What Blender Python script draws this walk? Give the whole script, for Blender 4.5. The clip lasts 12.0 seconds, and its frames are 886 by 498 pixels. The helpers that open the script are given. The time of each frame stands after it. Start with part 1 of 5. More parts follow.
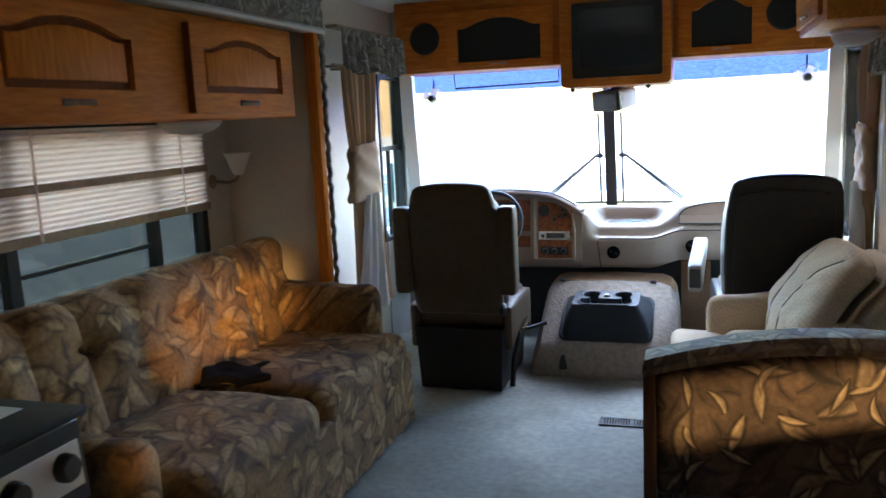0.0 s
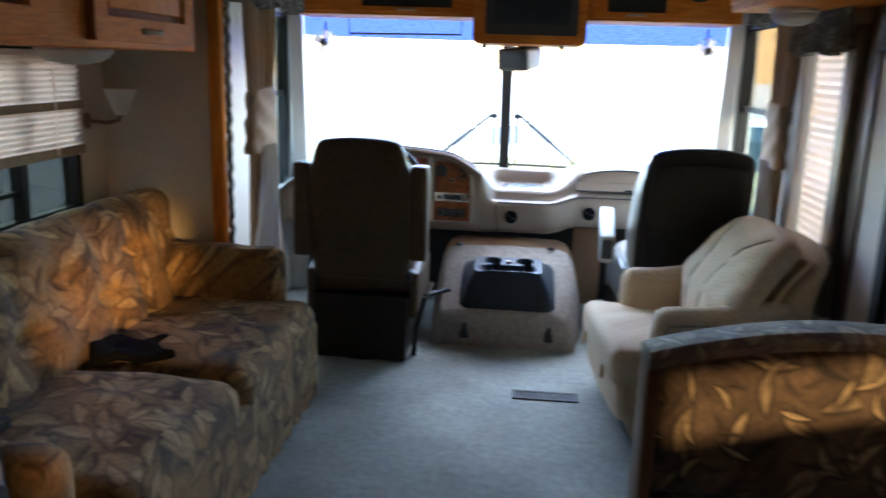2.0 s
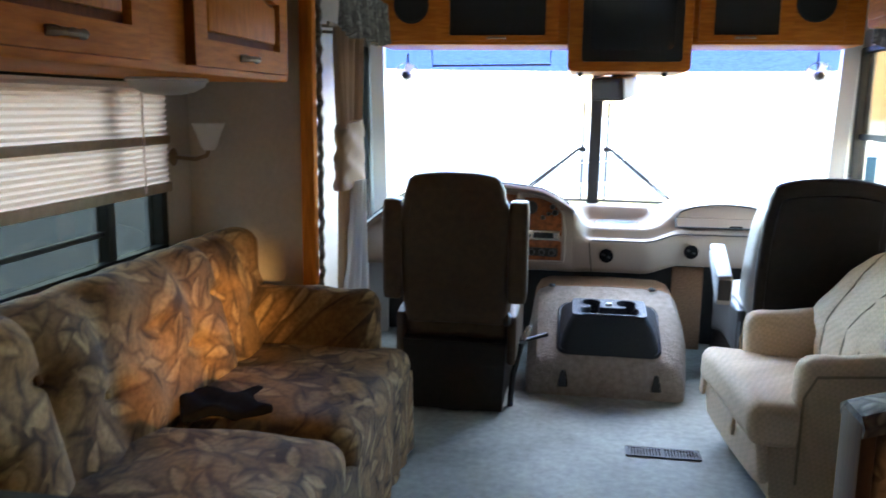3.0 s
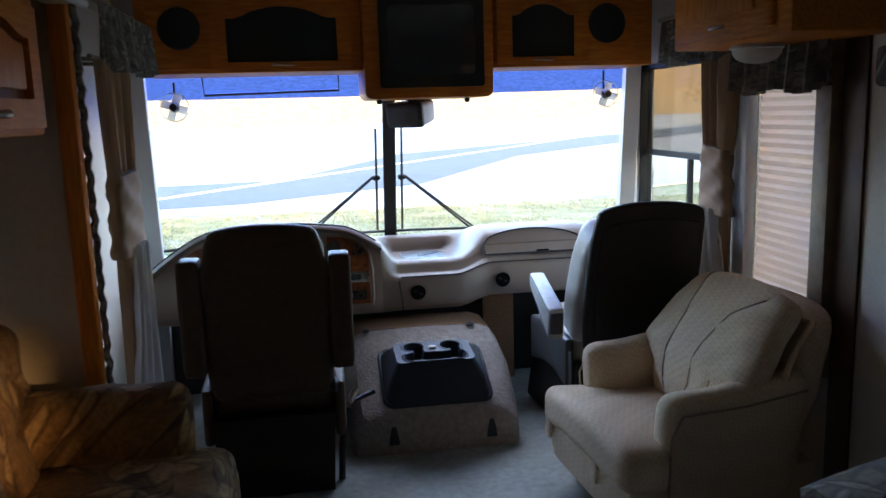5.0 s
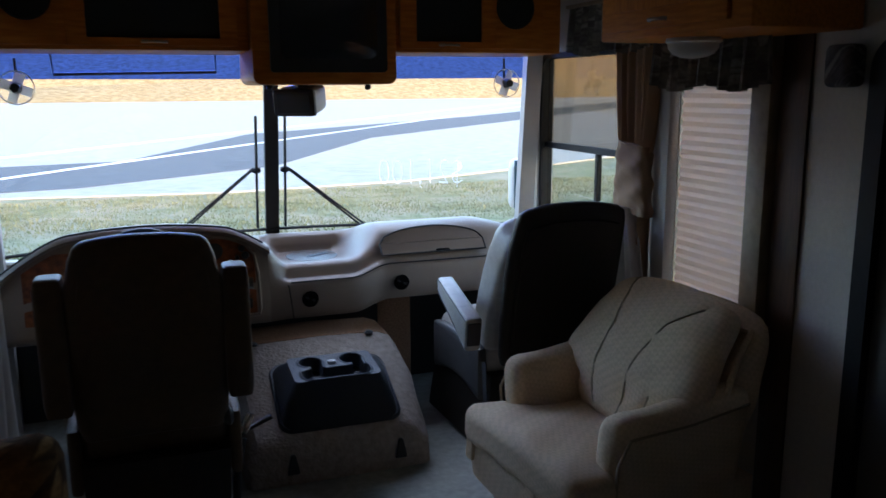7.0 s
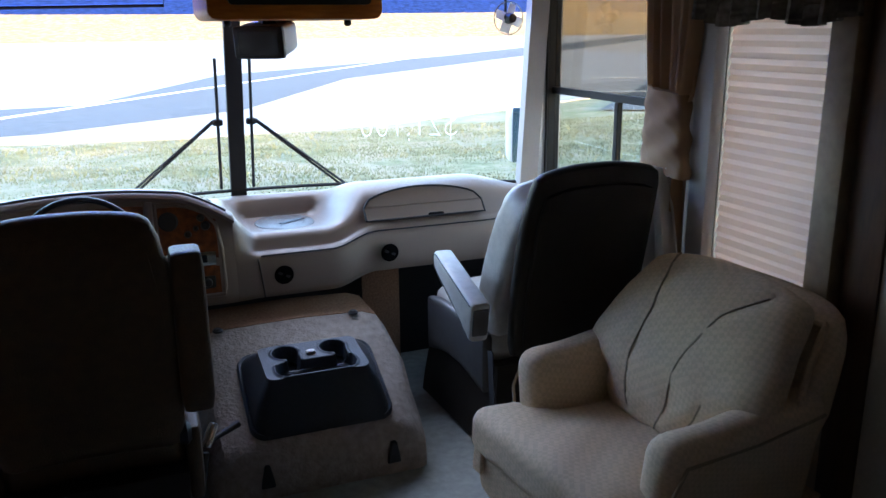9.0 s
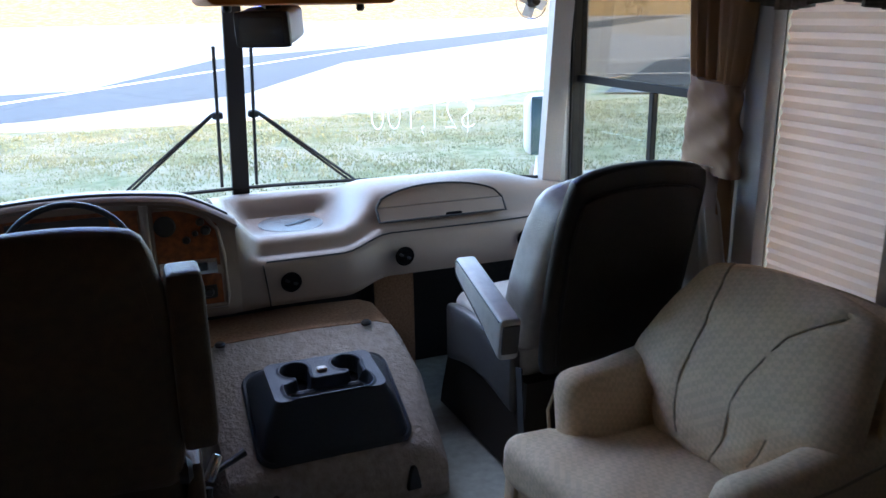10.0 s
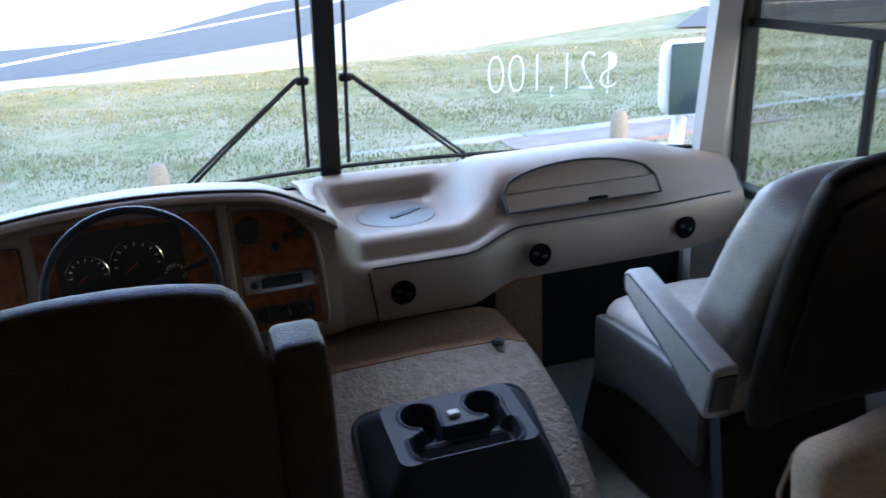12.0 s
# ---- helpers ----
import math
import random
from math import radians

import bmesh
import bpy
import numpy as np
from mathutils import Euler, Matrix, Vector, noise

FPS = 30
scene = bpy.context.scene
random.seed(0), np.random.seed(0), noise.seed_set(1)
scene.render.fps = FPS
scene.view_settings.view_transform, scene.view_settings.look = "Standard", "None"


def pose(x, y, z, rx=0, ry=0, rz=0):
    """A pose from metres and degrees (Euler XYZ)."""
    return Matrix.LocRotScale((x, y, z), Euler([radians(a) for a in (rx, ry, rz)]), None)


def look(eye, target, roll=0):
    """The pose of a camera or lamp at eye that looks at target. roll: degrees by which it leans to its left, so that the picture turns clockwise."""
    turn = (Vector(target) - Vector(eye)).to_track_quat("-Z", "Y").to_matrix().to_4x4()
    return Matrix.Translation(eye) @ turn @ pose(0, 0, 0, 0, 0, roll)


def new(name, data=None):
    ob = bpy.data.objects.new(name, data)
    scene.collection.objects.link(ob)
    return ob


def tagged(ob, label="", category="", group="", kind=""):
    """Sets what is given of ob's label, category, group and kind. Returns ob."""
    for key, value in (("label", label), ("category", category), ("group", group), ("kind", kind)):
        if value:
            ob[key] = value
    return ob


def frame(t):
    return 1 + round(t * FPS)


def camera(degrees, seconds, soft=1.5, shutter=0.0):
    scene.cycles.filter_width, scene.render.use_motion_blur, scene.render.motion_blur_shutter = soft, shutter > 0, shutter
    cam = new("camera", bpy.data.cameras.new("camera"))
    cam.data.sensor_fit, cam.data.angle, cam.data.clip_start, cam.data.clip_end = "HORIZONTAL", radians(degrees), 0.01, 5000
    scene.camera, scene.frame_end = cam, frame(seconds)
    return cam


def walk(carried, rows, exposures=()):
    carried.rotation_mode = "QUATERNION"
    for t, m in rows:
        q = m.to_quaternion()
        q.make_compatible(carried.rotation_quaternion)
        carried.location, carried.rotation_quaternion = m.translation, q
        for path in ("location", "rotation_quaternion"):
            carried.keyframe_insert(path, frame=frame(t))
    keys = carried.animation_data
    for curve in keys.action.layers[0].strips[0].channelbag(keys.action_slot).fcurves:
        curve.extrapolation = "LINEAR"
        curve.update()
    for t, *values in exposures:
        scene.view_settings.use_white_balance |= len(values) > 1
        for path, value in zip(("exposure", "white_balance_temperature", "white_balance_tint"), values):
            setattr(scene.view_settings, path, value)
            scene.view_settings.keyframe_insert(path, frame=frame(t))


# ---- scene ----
cam = camera(57.2, 12.0, shutter=0.5)
PATH = [
    (0, (0.463, -0.255, 1.4), (-0.138, 1.625, 1.08), -2.6),
    (0.3, (0.462, -0.161, 1.384), (-0.089, 1.731, 1.041), -2.0),
    (0.5, (0.443, -0.136, 1.383), (-0.02, 1.774, 1.015), -1.6),
    (0.8, (0.397, -0.157, 1.45), (0.13, 1.781, 1.036), 0.2),
    (1, (0.341, -0.191, 1.463), (0.236, 1.761, 1.039), 1.4),
    (1.2, (0.235, -0.201, 1.395), (0.268, 1.755, 0.983), 2.1),
    (1.5, (0.11, -0.209, 1.418), (0.17, 1.745, 0.994), 3.2),
    (1.7, (0.081, -0.175, 1.433), (0.049, 1.775, 0.989), 2.6),
    (2, (0.022, -0.069, 1.415), (-0.158, 1.873, 0.971), 1.8),
    (2.3, (-0.067, 0.051, 1.376), (-0.384, 1.98, 0.952), 1.1),
    (2.5, (-0.125, 0.108, 1.337), (-0.483, 2.036, 0.942), 0.6),
    (2.7, (-0.161, 0.137, 1.34), (-0.531, 2.066, 0.968), 0.6),
    (3, (-0.222, 0.165, 1.355), (-0.527, 2.111, 1.007), 0.7),
    (3.3, (-0.309, 0.216, 1.378), (-0.468, 2.183, 1.049), 0.8),
    (3.5, (-0.367, 0.234, 1.361), (-0.426, 2.209, 1.049), 0.9),
    (3.7, (-0.396, 0.232, 1.365), (-0.373, 2.209, 1.062), 0.7),
    (5.3, (-0.528, 0.68, 1.472), (-0.183, 2.617, 1.114), -1.9),
    (5.5, (-0.55, 0.737, 1.468), (-0.171, 2.661, 1.079), -1.8),
    (6, (-0.673, 0.859, 1.496), (-0.155, 2.753, 1.116), -0.7),
    (6.5, (-0.715, 0.897, 1.507), (-0.091, 2.766, 1.165), -0.3),
    (7, (-0.653, 0.964, 1.503), (0.004, 2.813, 1.117), -0.4),
    (7.2, (-0.604, 0.987, 1.516), (0.039, 2.836, 1.106), -1.0),
    (9, (-0.541, 1.492, 1.495), (0.157, 3.291, 0.969), -0.6),
    (9.5, (-0.529, 1.632, 1.496), (0.174, 3.423, 0.947), -0.6),
    (10, (-0.515, 1.762, 1.504), (0.179, 3.551, 0.938), -0.9),
    (10.5, (-0.506, 1.9, 1.513), (0.168, 3.695, 0.941), -1.6),
    (11, (-0.507, 2.077, 1.5), (0.143, 3.881, 0.933), -2.3),
    (11.5, (-0.538, 2.262, 1.532), (0.082, 4.056, 0.903), -2.6),
    (12, (-0.544, 2.46, 1.5), (0.01, 4.25, 0.801), -2.8),
]
EXPOSURES = [(0.0, 5.77, 5760, 14), (0.7, 5.95, 5740, 14), (1.6, 5.70, 5720, 14), (2.0, 5.68, 5740, 14), (2.6, 5.98, 5780, 14), (3.1, 6.05, 5790, 14), (3.6, 5.85, 5760, 15), (5.4, 4.2, 5650, 19), (6.3, 3.95, 5620, 19), (7.1, 3.6, 5600, 19), (9.0, 4.2, 5570, 20), (10.5, 4.28, 5600, 20), (11.1, 4.38, 5620, 20), (12.0, 4.0, 5640, 20)]
walk(cam, [(t, look(eye, target, roll)) for t, eye, target, roll in PATH], EXPOSURES)

# ---- world, sun and large lights ----
SUN_WAY = Vector((-0.50, 0.86, -0.095)).normalized()
world = bpy.data.worlds.new("world")
scene.world = world
world.use_nodes = True
wn = world.node_tree.nodes
sky = wn.new("ShaderNodeTexSky")
sky.sky_type, sky.sun_disc = "NISHITA", False
sky.sun_elevation = math.asin(-SUN_WAY.z)
sky.ozone_density, sky.dust_density = 1.6, 0.6
sky.sun_rotation = math.atan2(-SUN_WAY.x, -SUN_WAY.y)
world.node_tree.links.new(sky.outputs[0], wn["Background"].inputs[0])
wn["Background"].inputs[1].default_value = 0.15
sun = new("sun", bpy.data.lights.new("sun", "SUN"))
sun.data.energy, sun.data.angle, sun.data.color = 1.75, radians(2.6), (1.0, 0.71, 0.34)
sun.matrix_basis = look((20, -20, 6), Vector((20, -20, 6)) + SUN_WAY)


# Added area lamp out of view, boosting the sky light through the windscreen
sky_lamp = new("windscreen_sky_fill", bpy.data.lights.new("windscreen_sky_fill", "AREA"))
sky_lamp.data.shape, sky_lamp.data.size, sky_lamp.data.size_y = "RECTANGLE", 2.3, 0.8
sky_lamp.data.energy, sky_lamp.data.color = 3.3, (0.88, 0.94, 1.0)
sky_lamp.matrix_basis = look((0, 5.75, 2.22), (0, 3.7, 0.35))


# ---- materials ----
def material(name, colour, rough=0.6, metal=0.0, second=None, scale=20.0, bump=0.0, bump_scale=200.0, stretch=(1, 1, 1), mix=0.5, coat=0.0, spec=0.5, stain=0.0, deep=0.004):
    """A surface with two colours blended by noise at real size, wide stains and a fine relief."""
    m = bpy.data.materials.new(name)
    m.use_nodes = True
    n, l = m.node_tree.nodes, m.node_tree.links
    b = n["Principled BSDF"]
    b.inputs["Roughness"].default_value, b.inputs["Metallic"].default_value = rough, metal
    b.inputs["Coat Weight"].default_value, b.inputs["Specular IOR Level"].default_value = coat, spec
    co = n.new("ShaderNodeTexCoord")
    mp = n.new("ShaderNodeMapping")
    mp.inputs["Scale"].default_value = stretch
    l.new(co.outputs["Object"], mp.inputs[0])
    second = second or tuple(0.72 * c for c in colour)
    tex = n.new("ShaderNodeTexNoise")
    tex.inputs["Scale"].default_value, tex.inputs["Detail"].default_value = scale, 6
    l.new(mp.outputs[0], tex.inputs["Vector"])
    ramp = n.new("ShaderNodeValToRGB")
    ramp.color_ramp.elements[0].position, ramp.color_ramp.elements[1].position = 0.5 - mix / 2, 0.5 + mix / 2
    ramp.color_ramp.elements[0].color, ramp.color_ramp.elements[1].color = (*second, 1), (*colour, 1)
    l.new(tex.outputs[0], ramp.inputs[0])
    out = ramp.outputs[0]
    if stain:
        wide = n.new("ShaderNodeTexNoise")
        wide.inputs["Scale"].default_value, wide.inputs["Detail"].default_value = 2.3, 4
        l.new(co.outputs["Object"], wide.inputs["Vector"])
        mr = n.new("ShaderNodeMapRange")
        mr.inputs[1].default_value, mr.inputs[2].default_value = 0.3, 0.7
        mr.inputs[3].default_value, mr.inputs[4].default_value = 1 - stain, 1.0
        l.new(wide.outputs[0], mr.inputs[0])
        mul = n.new("ShaderNodeMixRGB")
        mul.blend_type, mul.inputs[0].default_value = "MULTIPLY", 1.0
        l.new(out, mul.inputs[1])
        l.new(mr.outputs[0], mul.inputs[2])
        out = mul.outputs[0]
    l.new(out, b.inputs["Base Color"])
    if bump:
        fine = n.new("ShaderNodeTexNoise")
        fine.inputs["Scale"].default_value, fine.inputs["Detail"].default_value = bump_scale, 3
        l.new(mp.outputs[0], fine.inputs["Vector"])
        bp = n.new("ShaderNodeBump")
        bp.inputs["Strength"].default_value, bp.inputs["Distance"].default_value = bump, deep
        l.new(fine.outputs[0], bp.inputs["Height"])
        l.new(bp.outputs[0], b.inputs["Normal"])
    return m


def floral(name, ground, leaf, dark, scale=9.0, flow=(0.35, 1.0, 0.0), rise=(-1.0, 0.0, 1.0), soften=0.12, bloom=0.8, rim=0.8, few=0.1, broad=1.0):
    """Printed upholstery: curved leaves turned every way, each with a pale and a shaded half and a dark edge."""
    m = bpy.data.materials.new(name)
    m.use_nodes = True
    n, l = m.node_tree.nodes, m.node_tree.links
    b = n["Principled BSDF"]
    b.inputs["Roughness"].default_value, b.inputs["Sheen Weight"].default_value = 0.85, 0.05
    b.inputs["Specular IOR Level"].default_value = 0.3
    co = n.new("ShaderNodeTexCoord")

    def calc(op, a, c=None, d=None):
        k = n.new("ShaderNodeMath")
        k.operation = op
        for slot, v in zip(k.inputs, (a, c, d)):
            if v is None:
                continue
            if isinstance(v, (int, float)):
                slot.default_value = v
            else:
                l.new(v, slot)
        return k.outputs[0]

    def dot(v, w):
        k = n.new("ShaderNodeVectorMath")
        k.operation = "DOT_PRODUCT"
        l.new(v, k.inputs[0])
        k.inputs[1].default_value = w
        return k.outputs["Value"]

    def blend(fac, a, c):
        k = n.new("ShaderNodeMixRGB")
        l.new(fac, k.inputs[0])
        for slot, v in ((k.inputs[1], a), (k.inputs[2], c)):
            if isinstance(v, tuple):
                slot.default_value = (*v, 1)
            else:
                l.new(v, slot)
        return k.outputs[0]

    def ramp(v, lo, hi, a=0.0, c=1.0):
        k = n.new("ShaderNodeMapRange")
        k.interpolation_type = "SMOOTHSTEP"
        l.new(v, k.inputs[0])
        for slot, x in zip(k.inputs[1:5], (lo, hi, a, c)):
            slot.default_value = x
        return k.outputs[0]

    flat = n.new("ShaderNodeCombineXYZ")
    l.new(dot(co.outputs["Object"], flow), flat.inputs[0])
    l.new(dot(co.outputs["Object"], rise), flat.inputs[1])
    wide = n.new("ShaderNodeTexNoise")
    wide.inputs["Scale"].default_value, wide.inputs["Detail"].default_value = scale * 0.55, 3
    l.new(flat.outputs[0], wide.inputs["Vector"])
    col = blend(ramp(wide.outputs[0], 0.40, 0.60, 0.0, bloom), ground, tuple(0.5 * g + 0.5 * d for g, d in zip(ground, dark)))
    for k, (grow, thin, tone, edge) in enumerate(((0.62, 0.21, dark, 0.6), (0.85, 0.15, leaf, 1.0), (0.7, 0.17, tuple(0.55 * g + 0.45 * f for g, f in zip(ground, leaf)), 0.9), (1.15, 0.13, leaf, 1.0), (1.3, 0.12, dark, 0.5))):
        mp = n.new("ShaderNodeMapping")
        mp.inputs["Location"].default_value = (k * 3.71, k * 1.93, 0)
        l.new(flat.outputs[0], mp.inputs[0])
        v = n.new("ShaderNodeTexVoronoi")
        v.voronoi_dimensions = "2D"
        v.inputs["Scale"].default_value = scale * grow
        l.new(mp.outputs[0], v.inputs["Vector"])
        d = n.new("ShaderNodeVectorMath")
        d.operation = "SUBTRACT"
        l.new(mp.outputs[0], d.inputs[0])
        l.new(v.outputs["Position"], d.inputs[1])
        rgb = n.new("ShaderNodeSeparateColor")
        l.new(v.outputs["Color"], rgb.inputs[0])
        turn = n.new("ShaderNodeVectorRotate")
        turn.rotation_type = "Z_AXIS"
        l.new(d.outputs[0], turn.inputs["Vector"])
        l.new(calc("MULTIPLY", rgb.outputs[0], 6.28), turn.inputs["Angle"])
        xy = n.new("ShaderNodeSeparateXYZ")
        l.new(turn.outputs[0], xy.inputs[0])
        u, w = calc("MULTIPLY", xy.outputs[0], scale * grow), calc("MULTIPLY", xy.outputs[1], scale * grow)
        w = calc("SUBTRACT", w, calc("MULTIPLY", calc("MULTIPLY", u, u), calc("MULTIPLY_ADD", rgb.outputs[1], 1.6, -0.8)))
        body = calc("MULTIPLY", calc("SUBTRACT", 1.0, calc("POWER", calc("ABSOLUTE", calc("MULTIPLY", u, 1.85)), 1.7)), thin * broad)
        gap = calc("SUBTRACT", calc("ABSOLUTE", w), body)
        col = blend(calc("MULTIPLY", ramp(gap, 0.0, 0.10, rim * edge, 0.0), ramp(rgb.outputs[2], few, few + 0.25)), col, dark)
        half = blend(ramp(w, -0.05, 0.05), tone, tuple(0.5 * t + 0.5 * g for t, g in zip(tone, ground)))
        col = blend(calc("MULTIPLY", ramp(gap, -soften * 0.5, 0.012, 0.92, 0.0), ramp(rgb.outputs[2], few, few + 0.25)), col, half)
    speck = n.new("ShaderNodeTexNoise")
    speck.inputs["Scale"].default_value, speck.inputs["Detail"].default_value = 60, 5
    l.new(co.outputs["Object"], speck.inputs["Vector"])
    worn = n.new("ShaderNodeMixRGB")
    worn.blend_type, worn.inputs[0].default_value = "MULTIPLY", 1.0
    l.new(col, worn.inputs[1])
    l.new(ramp(speck.outputs[0], 0.35, 0.65, 0.78, 1.1), worn.inputs[2])
    l.new(worn.outputs[0], b.inputs["Base Color"])
    wv = n.new("ShaderNodeTexNoise")
    wv.inputs["Scale"].default_value = 420
    l.new(co.outputs["Object"], wv.inputs["Vector"])
    bp = n.new("ShaderNodeBump")
    bp.inputs["Strength"].default_value, bp.inputs["Distance"].default_value = 0.35, 0.003
    l.new(wv.outputs[0], bp.inputs["Height"])
    l.new(bp.outputs[0], b.inputs["Normal"])
    return m


def glass(name, tint=(1, 1, 1), gloss=0.06):
    m = bpy.data.materials.new(name)
    m.use_nodes = True
    n, l = m.node_tree.nodes, m.node_tree.links
    n.remove(n["Principled BSDF"])
    tr, gl, mx = n.new("ShaderNodeBsdfTransparent"), n.new("ShaderNodeBsdfGlossy"), n.new("ShaderNodeMixShader")
    tr.inputs[0].default_value, gl.inputs["Roughness"].default_value = (*tint, 1), 0.02
    mx.inputs[0].default_value = gloss
    l.new(tr.outputs[0], mx.inputs[1])
    l.new(gl.outputs[0], mx.inputs[2])
    l.new(mx.outputs[0], n["Material Output"].inputs[0])
    return m


def translucent(name, colour, share=0.5):
    m = bpy.data.materials.new(name)
    m.use_nodes = True
    n, l = m.node_tree.nodes, m.node_tree.links
    b = n["Principled BSDF"]
    b.inputs["Base Color"].default_value, b.inputs["Roughness"].default_value = (*colour, 1), 0.85
    co, tx = n.new("ShaderNodeTexCoord"), n.new("ShaderNodeTexNoise")
    tx.inputs["Scale"].default_value = 260
    l.new(co.outputs["Object"], tx.inputs["Vector"])
    bp = n.new("ShaderNodeBump")
    bp.inputs["Strength"].default_value, bp.inputs["Distance"].default_value = 0.25, 0.002
    l.new(tx.outputs[0], bp.inputs["Height"])
    l.new(bp.outputs[0], b.inputs["Normal"])
    ts, mx = n.new("ShaderNodeBsdfTranslucent"), n.new("ShaderNodeMixShader")
    ts.inputs[0].default_value, mx.inputs[0].default_value = (*colour, 1), share
    l.new(b.outputs[0], mx.inputs[1])
    l.new(ts.outputs[0], mx.inputs[2])
    l.new(mx.outputs[0], n["Material Output"].inputs[0])
    return m


CARPET = material("carpet", (0.43, 0.445, 0.40), 0.95, second=(0.30, 0.315, 0.285), scale=30, bump=0.45, bump_scale=260, mix=0.5, spec=0.1, stain=0.38)
CARPET_COVER = material("carpet_cover", (0.45, 0.38, 0.325), 0.95, second=(0.29, 0.245, 0.21), scale=38, bump=1.0, deep=0.007, bump_scale=75, mix=0.5, spec=0.1, stain=0.15)
CARPET_TAN = material("carpet_tan", (0.45, 0.265, 0.16), 0.95, second=(0.28, 0.16, 0.095), scale=110, bump=0.8, bump_scale=330, mix=0.4, spec=0.1, stain=0.2)
# Side oak lightened and front oak kept darker to carry the light on each
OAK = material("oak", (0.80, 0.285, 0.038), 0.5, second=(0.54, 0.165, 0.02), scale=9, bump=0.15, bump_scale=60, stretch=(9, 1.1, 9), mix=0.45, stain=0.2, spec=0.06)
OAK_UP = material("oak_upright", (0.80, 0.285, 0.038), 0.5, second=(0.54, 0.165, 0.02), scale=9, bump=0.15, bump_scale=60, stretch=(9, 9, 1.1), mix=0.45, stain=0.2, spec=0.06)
OAK_X_DIM = material("oak_across_dim", (0.64, 0.205, 0.020), 0.40, second=(0.40, 0.105, 0.010), scale=9, bump=0.15, bump_scale=60, stretch=(1.1, 9, 9), mix=0.45, stain=0.2, spec=0.15)
DARK_WOOD = material("dark_wood", (0.12, 0.055, 0.022), 0.45, second=(0.065, 0.029, 0.013), scale=10, stretch=(9, 9, 1.2), bump=0.1)
# Darker oak standing in for shade in the panel grooves and door edges
OAK_SHADE = material("oak_shade", (0.25, 0.080, 0.012), 0.5, second=(0.16, 0.05, 0.008), scale=9, stretch=(9, 9, 1.1), bump=0.1, spec=0.06)
BURL = material("burl", (0.27, 0.078, 0.020), 0.34, second=(0.10, 0.028, 0.009), scale=38, mix=0.35, coat=0.1, spec=0.3)
VINYL = material("wall_vinyl", (0.68, 0.615, 0.52), 0.7, second=(0.60, 0.54, 0.455), scale=60, bump=0.3, bump_scale=160, stain=0.12)
CEIL = material("ceiling_vinyl", (0.66, 0.62, 0.55), 0.8, scale=40, second=(0.6, 0.56, 0.5), bump=0.2, stain=0.08)
FLORAL = floral("floral_sofa", (0.305, 0.175, 0.066), (0.46, 0.305, 0.135), (0.070, 0.042, 0.022), 7.0, soften=0.24, rim=0.45, few=0.2, broad=1.6)
FLORAL_DARK = floral("floral_bench", (0.090, 0.062, 0.050), (0.31, 0.245, 0.17), (0.012, 0.010, 0.012), 10.5, (1.0, 0.3, 0.0), (0.0, 0.3, 1.0), 0.14, few=0.28, broad=0.85)
FLORAL_GREY = floral("floral_valance", (0.26, 0.245, 0.205), (0.42, 0.40, 0.34), (0.12, 0.11, 0.10), 11.0, (0.4, 1.0, 0.0), (0.0, 0.0, 1.0))
LEATHER = material("seat_leather", (0.094, 0.056, 0.028), 0.48, second=(0.064, 0.038, 0.018), scale=35, bump=0.45, bump_scale=230, stain=0.2, spec=0.28)
LEATHER_BLACK = material("seat_leather_black", (0.026, 0.020, 0.016), 0.45, second=(0.018, 0.014, 0.011), scale=35, bump=0.4, bump_scale=230, stain=0.2, spec=0.18)
LEATHER_SLATE = material("seat_leather_slate", (0.085, 0.082, 0.082), 0.38, second=(0.06, 0.057, 0.056), scale=30, bump=0.4, bump_scale=200, stain=0.25)
LEATHER_GREY = material("seat_leather_grey", (0.56, 0.52, 0.47), 0.36, second=(0.44, 0.41, 0.37), scale=30, bump=0.4, bump_scale=200, stain=0.25)
DASH = material("dash_plastic", (0.275, 0.208, 0.165), 0.30, second=(0.24, 0.182, 0.145), scale=300, bump=0.25, bump_scale=700, stain=0.08)
DASH_TOP = material("tray_plastic", (0.17, 0.15, 0.135), 0.24, scale=300, bump=0.2, bump_scale=700)
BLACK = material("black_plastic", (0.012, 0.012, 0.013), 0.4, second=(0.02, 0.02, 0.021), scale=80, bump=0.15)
CONSOLE = material("console_plastic", (0.030, 0.036, 0.048), 0.36, second=(0.023, 0.028, 0.038), scale=120, bump=0.3, bump_scale=600, spec=0.28)
RUBBER = material("rubber", (0.012, 0.012, 0.014), 0.65, scale=50, bump=0.2)
# Tints set to dim the sun patches and the view outside
DARK_PANE = glass("dimming_glass", (0.30, 0.275, 0.23), 0.05)
DARKER_PANE = glass("darker_dimming_glass", (0.235, 0.205, 0.16), 0.05)
UPPER_PANE = glass("upper_tinted_glass", (0.46, 0.43, 0.38), 0.05)
CHROME = material("chrome", (0.75, 0.75, 0.76), 0.18, 1.0, second=(0.65, 0.65, 0.66), scale=20)
BRONZE = material("aged_bronze", (0.34, 0.24, 0.15), 0.35, 1.0, second=(0.22, 0.15, 0.1), scale=60)
ALU = material("window_frame_black", (0.010, 0.010, 0.011), 0.5, 0.0, second=(0.014, 0.014, 0.015), scale=40, spec=0.2)
PILLAR = material("pillar_trim", (0.50, 0.49, 0.48), 0.5, second=(0.44, 0.43, 0.42), scale=200, bump=0.15, bump_scale=500, stain=0.08)
CURTAIN = translucent("curtain", (0.50, 0.335, 0.20), 0.38)
SHEER = translucent("sheer_lining", (0.75, 0.72, 0.68), 0.5)
